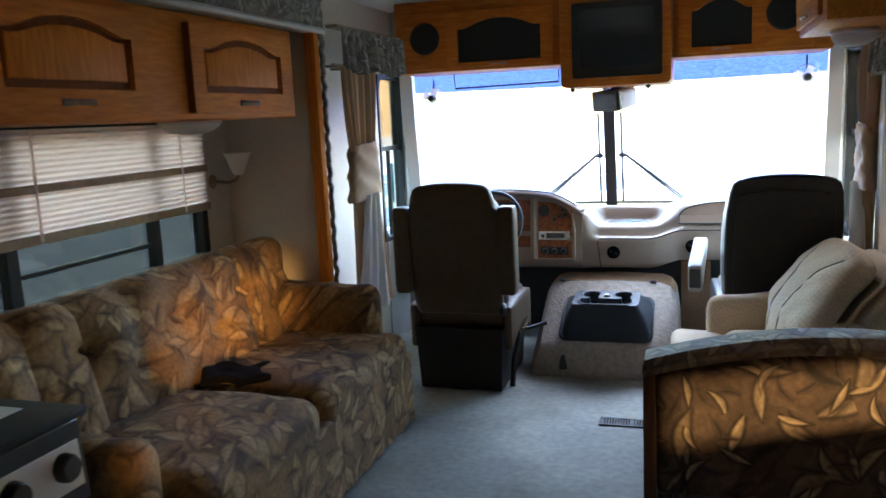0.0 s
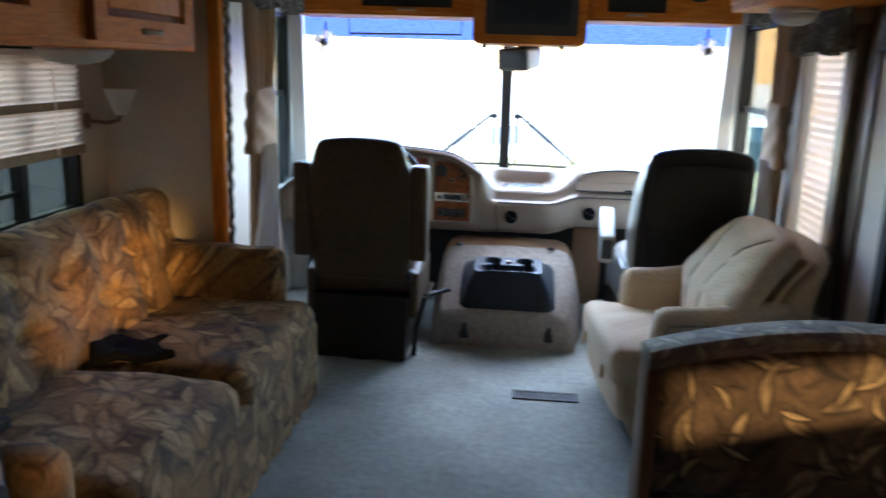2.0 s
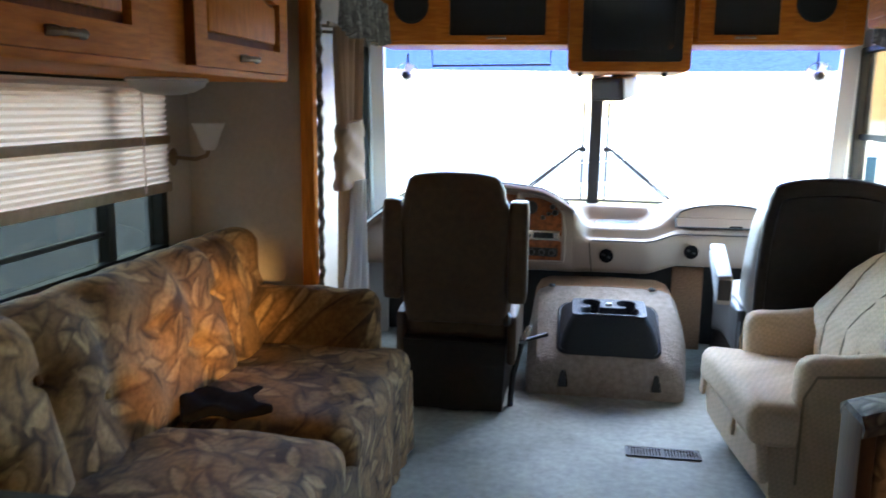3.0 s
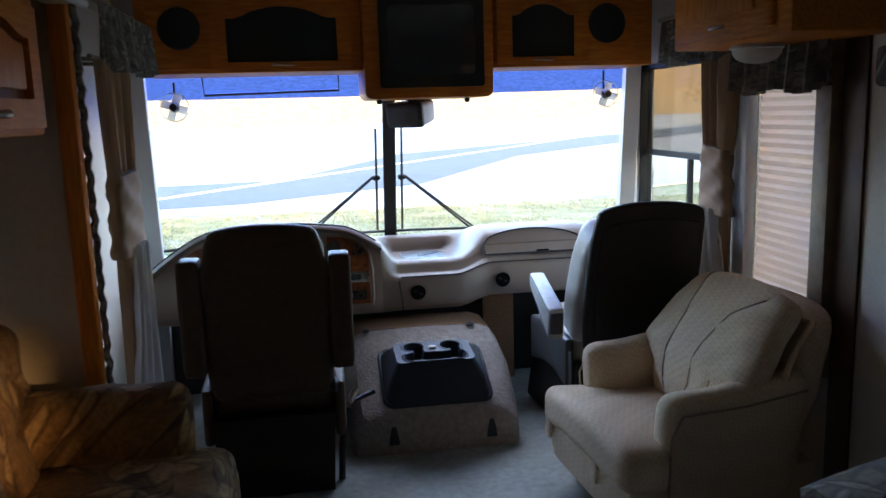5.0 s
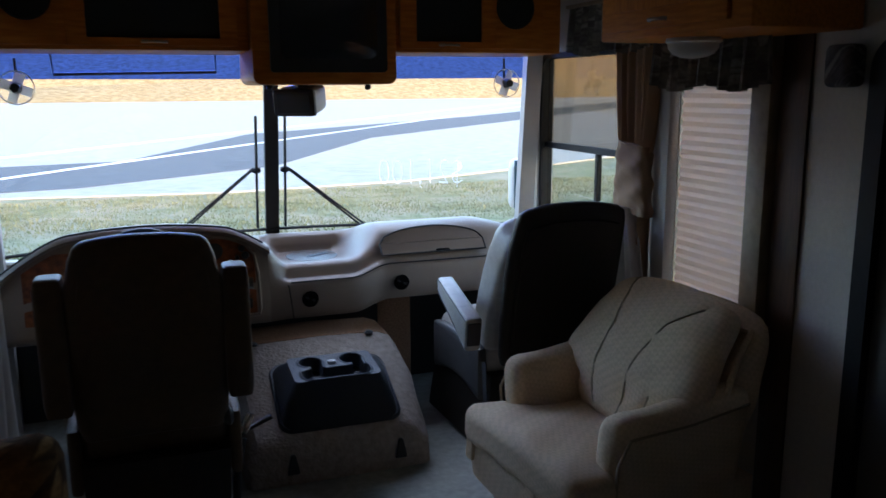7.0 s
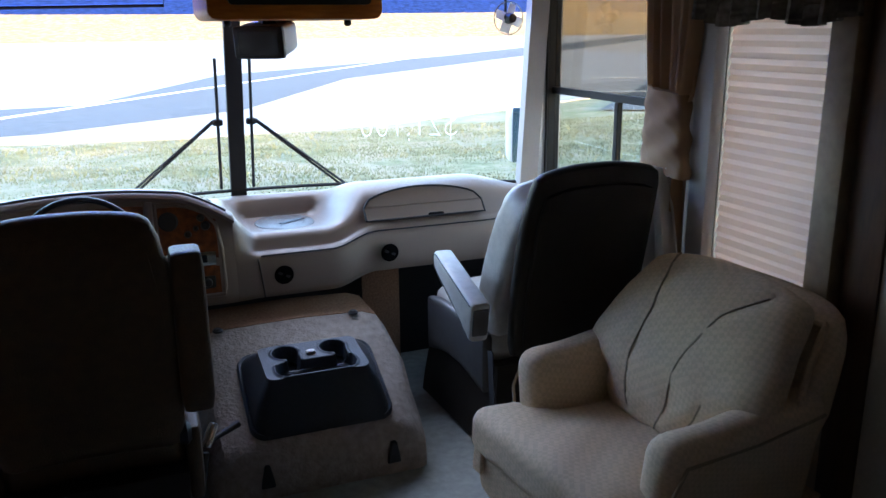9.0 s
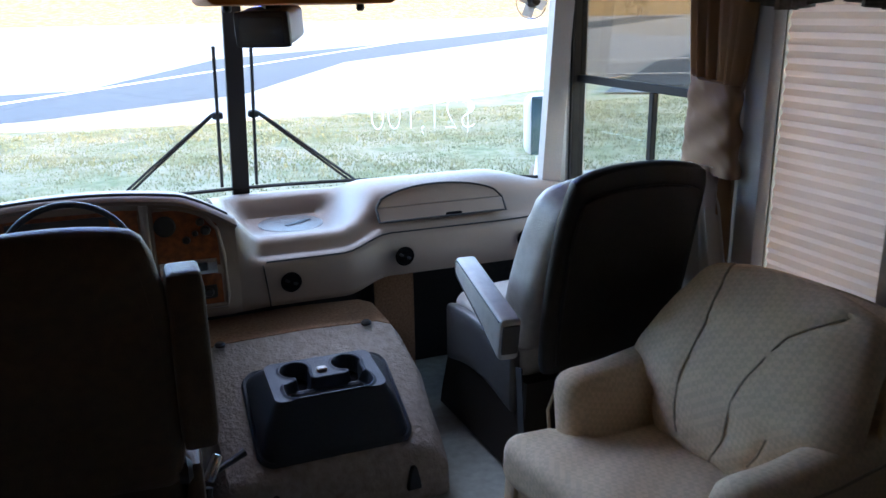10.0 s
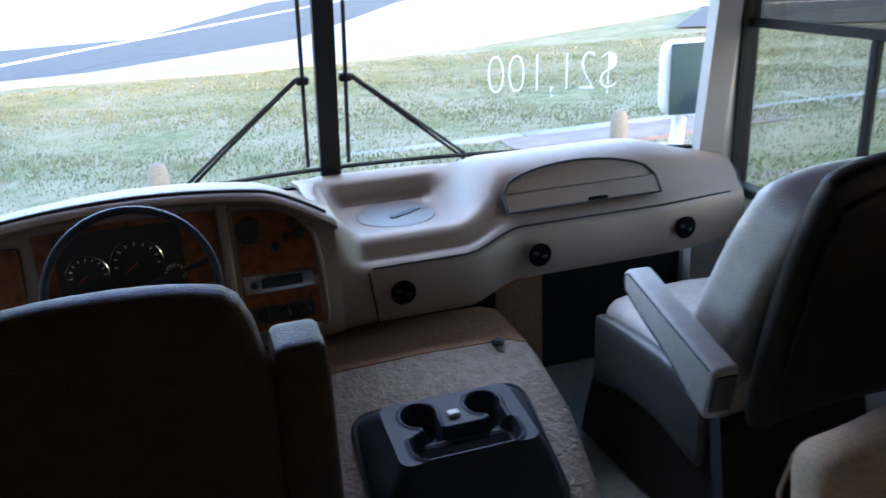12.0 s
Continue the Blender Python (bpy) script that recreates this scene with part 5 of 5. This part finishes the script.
solid("dark_cloth", pad(0.26, 0.20, 0.035, 0.015, 10, pose(-1.225, 2.36, 0.464, 0, 6, 30), lambda v: Vector((v.x, v.y, v.z + 0.012 * math.sin(v.x * 40) * math.cos(v.y * 33)))), CLOTH_BLACK, "crumpled black cloth lying on the sofa seat", "cloth")

# ---- dinette bench ----
bench = thing("dinette_bench", "dark floral dinette bench with an arched wood-trimmed back", "bench", pose(0.85, 1.78, 0.0))
BX0, BX1, BY = 0.335, 1.24, 1.76
crest = [(BX0 + (BX1 - BX0) * k / 24, 0.785 + 0.075 * math.sin(math.pi * k / 24) ** 0.9) for k in range(25)]
part("backrest", prism([(BX0 + 0.03, 0.44)] + [(BX1 - 0.01, 0.44)] + [(min(BX1 - 0.01, max(BX0 + 0.03, x)), z - 0.045) for x, z in crest[::-1]], "y", BY - 0.035, BY + 0.06, 0.015, 3), FLORAL_DARK, bench, "floral upholstered back")
part("lower_back", box(BX0 + 0.03, BX1 - 0.01, BY - 0.03, BY + 0.06, 0.02, 0.43, 0.012, 3), FLORAL_DARK, bench)
cr = []
for x, z in crest:
    cr.append([(x, BY - 0.055, z - 0.035), (x, BY - 0.062, z - 0.015), (x, BY - 0.04, z + 0.004), (x, BY + 0.05, z + 0.004), (x, BY + 0.085, z - 0.015), (x, BY + 0.08, z - 0.035)])
part("top_roll", loft(cr, True), FLORAL_ROLL, bench, "padded top roll")
part("end_post", box(BX0 - 0.002, BX0 + 0.028, BY - 0.05, BY + 0.07, 0.0, 0.775, 0.006), DARK_WOOD, bench, "dark wood end post")

# ---- stove ----
stove = thing("kitchen_stove", "white and black gas range beside the sofa", "stove", pose(-1.2, 0.85, 0.0))
part("body", box(SW + 0.01, -0.86, 0.50, 1.10, 0.0, 0.80, 0.006), BLACK, stove)
part("cooktop", box(SW + 0.01, -0.80, 0.49, 1.115, 0.80, 0.822, 0.006), COOKTOP, stove, "black glass cooktop")
pan = part("control_panel", prism([(-0.858, 0.62), (-0.80, 0.62), (-0.815, 0.797), (-0.858, 0.797)], "y", 0.50, 1.10, 0.004, 1), BLACK, stove, "black sloping control panel")
part("strip", prism([(-0.812, 0.655), (-0.800, 0.655), (-0.8085, 0.755), (-0.820, 0.755)], "y", 0.515, 1.085, 0.001, 1), PILLAR, pan, "pale strip behind the knobs")
for y in (0.64, 0.77, 0.90, 1.035):
    part("knob", lathe([(0.032, 0.0), (0.03, 0.02), (0.024, 0.028)], pose(-0.808, y, 0.71, 0, 88), 18), BLACK, pan, "black burner knob")
part("oven_door", box(-0.858, -0.82, 0.51, 1.09, 0.10, 0.60, 0.008), BLACK, stove)
solid("paper_sheet", box(-1.20, -0.92, 0.85, 1.06, 0.8225, 0.8245), PAPER, "white sheet of paper on the cooktop", "paper")

# ---- curtains and valances ----


def curtain(s, yc, grow):
    x = s * (RW - 0.075)
    c = thing("curtain", "taupe pleated cab curtain gathered by a beige tie", "curtain", pose(x, yc, 0.42), "cab curtains")

    def sheet(z0, z1, w0, w1, lean=0.0, dx=0.0, waves=6, n=14):
        rows = []
        for j in range(n + 1):
            t = j / n
            z, w = z0 + (z1 - z0) * t, (w0 + (w1 - w0) * t ** 0.7) * grow
            row = []
            for k in range(73):
                a = k / 72
                y = yc + lean * (1 - t) + (a - 0.5) * w
                row.append((x + dx + 0.024 * math.sin(a * 2 * math.pi * waves + 0.7 * math.sin(t * 3 + a * 4)) * (0.65 + 0.35 * math.sin(a * 9 + 1)), y, z))
            rows.append(row)
        return thick(loft(rows), 0.002)

    part("upper_cloth", sheet(1.25, 1.66, 0.20, 0.30), CURTAIN, c, sharp=0)
    part("lower_cloth", sheet(0.42, 1.05, 0.36, 0.19, 0.07, 0.0, 7), CURTAIN, c, sharp=0)
    part("sheer", sheet(0.42, 1.03, 0.34, 0.10, -0.06, -s * 0.035, 4), SHEER, c, "white sheer lining showing below the tie", sharp=0)
    rings = []
    for j in range(23):
        t = j / 22
        z = 1.01 + 0.275 * t
        hw = (0.122 - 0.022 * t + 0.006 * math.sin(t * 17)) * grow
        row = []
        for k in range(40):
            a = 2 * math.pi * k / 40
            ca, sa = math.cos(a), math.sin(a)
            wr = 0.0045 * math.sin(z * 55 + ca * 5) + 0.003 * math.sin(z * 110 - ca * 9)
            row.append((x + (0.036 + wr) * math.copysign(abs(sa) ** 0.6, sa), yc + hw * math.copysign(abs(ca) ** 0.7, ca), z + 0.012 * ca))
        rings.append(row)
    part("tie", loft(rings, True), CURTAIN_TIE, c, "beige fabric tie-back")
    wall = RW if s > 0 else CAB_L
    part("rail", tube([(x, yc - 0.30, 1.665), (x, yc + 0.22, 1.665)], 0.008, 8), SHADE_TAN, c, "curtain rail")
    for y in (yc - 0.16, yc + 0.16):
        part("bracket", tube([(x, y, 1.665), (wall, y, 1.675)], 0.007, 8), SHADE_TAN, c)


curtain(1, 3.80, 1.0)
curtain(-1, 3.605, 1.5)
for x, y, z, w, lab in ((RW - 0.09, 4.02, 1.71, 0.64, "floral gathered valance above the passenger window"), (RW - 0.09, 3.36, 1.56, 0.62, "floral pleated valance above the pleated blind"), (LW + 0.10, 3.80, 1.70, 0.86, "floral gathered valance above the driver's curtain")):
    v = thing("valance", lab, "valance", pose(x, y, z))
    rows = []
    for j in range(7):
        row = []
        for k in range(61):
            a = k / 60
            yy = y + (a - 0.5) * w
            row.append((x + (0.018 * math.sin(a * 2 * math.pi * 11)) * (0.4 + j / 6), yy, z + 0.14 - 0.20 * j / 6 + 0.012 * math.cos(a * 2 * math.pi * 2) * (j / 6)))
        rows.append(row)
    part("ruffle", thick(loft(rows), 0.004), FLORAL_GREY, v, sharp=0)
    part("board", box(x - 0.02, x + 0.06 if x > 0 else x - 0.08, y - w / 2, y + w / 2, z + 0.14, z + 0.155), SHADE_TAN, v)


# ---- dashboard fans, wipers, floor vent ----
def fan_unit(x, z):
    y = glass_y(x, z) - 0.10
    f = thing("dash_fan", "small clear-bladed fan clamped by the windscreen", "fan", pose(x, y, z), "windscreen fans")
    part("guard", tube([(x + 0.068 * math.cos(t), y, z + 0.068 * math.sin(t)) for t in [2 * math.pi * k / 24 for k in range(24)]], 0.0025, 6, closed=True), CHROME, f)
    part("motor", lathe([(0.018, -0.02), (0.024, 0.0), (0.018, 0.04)], pose(x, y, z, 90), 14), BLACK, f)
    for k in range(4):
        part("blade", pad(0.042, 0.003, 0.048, 0.001, 3, pose(x, y, z, 0, 90 * k + 20) @ pose(0, 0, 0.038, 0, 0, 25)), FROST, f)
    part("stem", tube([(x, y + 0.03, z), (x, y + 0.035, z + 0.12)], 0.006, 8), BLACK, f)


fan_unit(-1.16, 1.52)
fan_unit(1.03, 1.53)


def on_glass(x, z, off=0.035):
    return (x, glass_y(x, z) + off, z)


for s in (-1, 1):
    cx = -0.09 + s * 0.072
    wp = thing("wiper", "black windscreen wiper with a double arm", "wiper", pose(cx, glass_y(cx, 0.9) + 0.035, 0.9), "wipers")
    part("blade", tube([on_glass(cx, z, 0.025) for z in (0.80, 0.95, 1.10, 1.25, 1.38)], 0.007, 6), RUBBER, wp)
    for d in (0.0, 0.022):
        part("arm", tube([on_glass(cx + s * (0.02 + 0.5 * t) + s * d * t, 1.105 - 0.42 * t + d * 0.3, 0.04) for t in (0, 0.5, 1)], 0.006, 6), RUBBER, wp)
    part("hinge", pad(0.045, 0.03, 0.03, 0.01, 3, pose(*on_glass(cx, 1.105, 0.035))), RUBBER, wp)

vent = thing("floor_vent", "dark slotted heating vent set in the carpet", "vent", pose(0.17, 3.28, 0.0))
part("frame", ring_frame(round_rect(0.035, 0.325, 3.262, 3.352, 0.006), round_rect(0.048, 0.312, 3.274, 3.340, 0.004), "z", 0.001, 0.007), RUBBER, vent, "dark metal rim")
part("divider", box(0.172, 0.188, 3.273, 3.341, 0.002, 0.0065), RUBBER, vent)
# Black sheet gives the slots their dark
part("backing", box(0.048, 0.312, 3.274, 3.340, 0.0005, 0.002), DEEP_BLACK, vent)
for k in range(22):
    part("slat", box(0.051 + k * 0.012, 0.0545 + k * 0.012, 3.275, 3.339, 0.002, 0.006), DOOR_SKIN, vent)

visor = thing("sun_visor", "blue tinted sun visor with a thin dark rim", "sun visor", pose(-0.70, 4.9, 1.6))
vy = glass_y(-0.70, 1.6) - 0.16
part("rim", tube([(-1.03, vy, 1.72), (-1.02, vy, 1.575), (-0.36, vy, 1.585), (-0.36, vy, 1.72)], 0.007, 6), BLACK, visor)

# marker writing on the glass, seen from behind
price = new("window_writing", bpy.data.curves.new("window_writing", "FONT"))
price.data.body, price.data.size, price.data.extrude = "$21,100", 0.20, 0.0005
price.data.offset = -0.0065
price.data.align_x = "CENTER"
price.data.materials.append(CHALK)
price.matrix_basis = pose(0.665, glass_y(0.665, 1.06) - 0.03, 1.015, 81, 0, 180 - 17) @ Matrix.Diagonal((0.70, 1, 1, 1))
tagged(price, "white marker price written on the windscreen glass", "writing")


# ---- outside ----
GZ = -0.95


def ground_material(name, a, b, c, scale):
    m = material(name, a, 0.95, second=b, scale=scale, bump=1.0, bump_scale=scale * 4, mix=0.35, spec=0.1)
    n, l = m.node_tree.nodes, m.node_tree.links
    bs = n["Principled BSDF"]
    was = bs.inputs["Base Color"].links[0].from_socket
    co, tx, rp, mx = n.new("ShaderNodeTexCoord"), n.new("ShaderNodeTexNoise"), n.new("ShaderNodeValToRGB"), n.new("ShaderNodeMixRGB")
    tx.inputs["Scale"].default_value, tx.inputs["Detail"].default_value = 0.7, 8
    rp.color_ramp.elements[0].position, rp.color_ramp.elements[1].position = 0.42, 0.6
    l.new(co.outputs["Object"], tx.inputs["Vector"])
    l.new(tx.outputs[0], rp.inputs[0])
    l.new(rp.outputs[0], mx.inputs[0])
    l.new(was, mx.inputs[1])
    mx.inputs[2].default_value = (*c, 1)
    l.new(mx.outputs[0], bs.inputs["Base Color"])
    return m


GRASS = ground_material("winter_grass", (0.37, 0.325, 0.19), (0.145, 0.17, 0.07), (0.40, 0.33, 0.22), 3)
for node in GRASS.node_tree.nodes:
    if node.type == "TEX_NOISE":
        node.inputs["Detail"].default_value, node.inputs["Roughness"].default_value = 9, 0.72
BLADES = material("grass_blades", (0.34, 0.31, 0.18), 0.9, second=(0.225, 0.235, 0.115), scale=1.6, mix=0.3, spec=0.05, stain=0.35)
FIELD = ground_material("dry_field", (0.34, 0.24, 0.11), (0.22, 0.16, 0.07), (0.40, 0.30, 0.16), 2)
ASPHALT = material("asphalt", (0.11, 0.115, 0.125), 0.85, second=(0.08, 0.083, 0.09), scale=3, bump=0.4, bump_scale=60, stain=0.2)
CONCRETE = material("concrete", (0.50, 0.46, 0.41), 0.85, second=(0.42, 0.39, 0.35), scale=2, bump=0.3, bump_scale=50, stain=0.2)
BRICK_RED = material("red_kerb", (0.42, 0.32, 0.27), 0.85, second=(0.36, 0.25, 0.20), scale=5, bump=0.3, stain=0.3)
TIMBER = material("weathered_timber", (0.40, 0.32, 0.23), 0.85, second=(0.28, 0.21, 0.15), scale=14, stretch=(1, 6, 6), bump=0.5, bump_scale=90)
LEAF = material("autumn_leaves", (0.42, 0.26, 0.06), 0.8, second=(0.26, 0.17, 0.05), scale=0.8)
BARK = material("bark", (0.09, 0.07, 0.055), 0.9, scale=6, bump=0.6)

gm = bmesh.new()
xs = [-3000, -300, -60] + [-30 + 1.5 * k for k in range(41)] + [60, 300, 3000]
ys = [-3000, -200, -30, -5, 3, 6] + [8 + 1.0 * k for k in range(16)] + [24, 60, 300, 3000]


def ground_z(x, y):
    if not (7 < y < 21 and x > -5.2):
        return GZ
    t = (y - 7) / 14
    return GZ + 0.10 * math.sin(math.pi * t) * min(1.0, (x + 5.2) / 1.5) * (1 + 0.3 * math.sin(x * 0.9) + 0.25 * math.sin(y * 1.7 + x))


loft([[(x, y, ground_z(x, y)) for x in xs] for y in ys], bm=gm)
solid("ground", gm, GRASS, "patchy winter grass verge reaching into the distance", "ground", "structure", 0)
# Sunlit ground painted pale; the road patch below carries the shade
solid("pavement", prism([(-400, 60), (-30, 28), (-6, 22.3), (1, 21.2), (6, 22.0), (11, 24.4), (40, 40), (400, 235), (400, 300), (-400, 300)], "z", GZ + 0.005, GZ + 0.04), CONCRETE, "sunlit lot and road, put in as pale concrete", "pavement", "structure", 0)
way, off = Vector((0.56, 0.83, 0)).normalized(), Vector((0.83, -0.56, 0)).normalized()
mid = Vector((0.6, 37.0, GZ))


def strip(s0, s1, o0, o1, z):
    a = [mid + way * s + off * o for s, o in ((s0, o0), (s1, o0), (s1, o1), (s0, o1))]
    return prism([(p.x, p.y) for p in a], "z", GZ + z - 0.01, GZ + z)


# Dark outline follows the shade lying over the road
solid("road", prism([(-60, 27), (-6, 22.8), (-2.5, 23.4), (3, 27.5), (9.9, 41.5), (37, 71), (130, 172), (130, 190), (26, 69), (4.5, 48), (-1.6, 31.5), (-5.5, 30.8), (-60, 40)], "z", GZ + 0.045, GZ + 0.055), ASPHALT, "shaded stretch of the road, put in as a dark asphalt patch", "road", "structure", 0)
for o in (-4.6, 1.2):
    solid("road_line", strip(-14, 240, o, o + 0.35, 0.060), WHITE, "white painted line along the road", "road line", "structure", 0)
bank = loft([[(x, y, z + 1.5 * math.sin(x * 0.021) * (z > 2)) for x in range(-900, 901, 30)] for y, z in ((200, GZ - 0.2), (230, 3.5), (280, 16), (360, 34), (520, 48))])
solid("road_right", prism([(12.6, 22.4), (20, 18.5), (80, 0), (80, 60), (45, 52), (22, 33)], "z", GZ + 0.056, GZ + 0.066), ASPHALT, "grey asphalt side road crossing the lot", "road", "structure", 0)
for pts in ([(14.5, 28.8), (40, 18.0), (40, 18.4), (14.5, 29.1)], [(19, 35.3), (60, 27.5), (60, 28.1), (19, 35.7)]):
    solid("road_line", prism(pts, "z", GZ + 0.066, GZ + 0.072), WHITE, "white painted line on the side road", "road line", "structure", 0)
solid("hillside", bank, FIELD, "golden dry hillside lit by the low sun", "hillside", "structure", 0)
solid("road_side", box(-21, -5.5, -60, 20, GZ + 0.005, GZ + 0.03), ASPHALT, "grey asphalt lane beside the motorhome", "road", "structure", 0)
for x in (-6.0, -13.4, -20.6):
    solid("road_line", box(x, x + 0.15, -60, 20, GZ + 0.031, GZ + 0.036), WHITE, "white painted line on the lane", "road line", "structure", 0)
bank = loft([[(x, y, z + 1.0 * math.sin(y * 0.05) * (z > 2)) for y in range(-200, 201, 10)] for x, z in ((-40, GZ - 0.2), (-48, 1.2), (-60, 5), (-90, 14), (-150, 22))])
solid("hillside_side", bank, FIELD, "golden dry slope beyond the lane", "hillside", "structure", 0)
# Unseen blocks added to shade the verge; their gap lets sun reach the windows
for x0, x1 in ((-25, 10.2), (17.6, 80)):
    solid("sun_block_rear", box(x0, x1, -26, -20, GZ - 0.05, GZ + 4.6), CONCRETE, "unseen long low block added behind the motorhome to shade the verge", "building", "structure", 0)
# Unseen slab added to stop sun entering the cab side window
solid("sun_block_side", box(6.0, 6.3, -6.5, -0.5, GZ - 0.05, 5.0), CONCRETE, "unseen slab added to keep the sun off the cab windows", "wall", "structure", 0)

kerb = thing("kerb", "low pale concrete kerb across the grass", "kerb", pose(4, 12.1, GZ), kind="structure")
for k in range(14):
    part("kerb_stone", box(1.2 + k * 2.4, 1.2 + k * 2.4 + 2.38, 11.95, 12.15, GZ - 0.05, GZ + 0.12, 0.03), CONCRETE, kerb)
solid("path_far", box(3.2, 40, 11.2, 11.94, GZ + 0.01, GZ + 0.10), BRICK_RED, "reddish paved walk along the kerb", "path", "structure", 0)
for x in (-0.9, 4.5, 9.9):
    post = thing("timber_post", "short weathered timber post with a rounded top", "post", pose(x, 11.2, GZ), "timber posts")
    part("shaft", lathe([(0.11, -0.02), (0.115, 0.02), (0.11, 0.30), (0.10, 0.40), (0.07, 0.46), (0.02, 0.48)], pose(x, 11.2, GZ), 16), TIMBER, post)
solid("path", box(4.6, 40, 8.75, 9.4, GZ + 0.01, GZ + 0.04), BRICK_RED, "reddish paved path through the grass", "path", "structure", 0)


def blade_patch(x0, x1, y0, y1, count, h):
    bm = bmesh.new()
    rnd = random.Random(5)
    for _ in range(count):
        x, y = rnd.uniform(x0, x1), rnd.uniform(y0, y1)
        z = ground_z(x, y)
        a, w, t = rnd.uniform(0, 6.28), rnd.uniform(0.008, 0.02), rnd.uniform(0.5, 1) * h
        dx, dy = math.cos(a) * w, math.sin(a) * w
        lx, ly = rnd.uniform(-0.5, 0.5) * t, rnd.uniform(-0.5, 0.5) * t
        bm.faces.new([bm.verts.new(p) for p in ((x - dx, y - dy, z - 0.01), (x + dx, y + dy, z - 0.01), (x + lx, y + ly, z + t))])
    return bm


solid("grass", blade_patch(-5.2, 15, 7.2, 21.2, 90000, 0.05), BLADES, "tufts of dry and green grass on the verge", "grass", "stuff", 0)


# mirrors outside
for s in (-1, 1):
    mi = thing("door_mirror", "tall white exterior mirror on a curved arm", "mirror", pose(CX + s * 1.595, 5.25, 0.80), "exterior mirrors")
    part("housing", pad(0.22, 0.11, 0.31, 0.05, 7, pose(CX + s * 1.545, 5.42, 0.94, 0, 0, -s * 8)), WHITE, mi)
    part("mirror_glass", pad(0.20, 0.008, 0.29, 0.003, 4, pose(CX + s * 1.54, 5.358, 0.94, 0, 0, -s * 8)), MIRROR, mi, "mirror glass")
    part("arm", tube([(CX + s * 1.535, 5.43, 0.77), (CX + s * 1.505, 5.40, 0.66), (CX + s * 1.435, 5.30, 0.60), (CX + s * 1.375, 5.22, 0.56)], 0.03, 10), WHITE, mi)
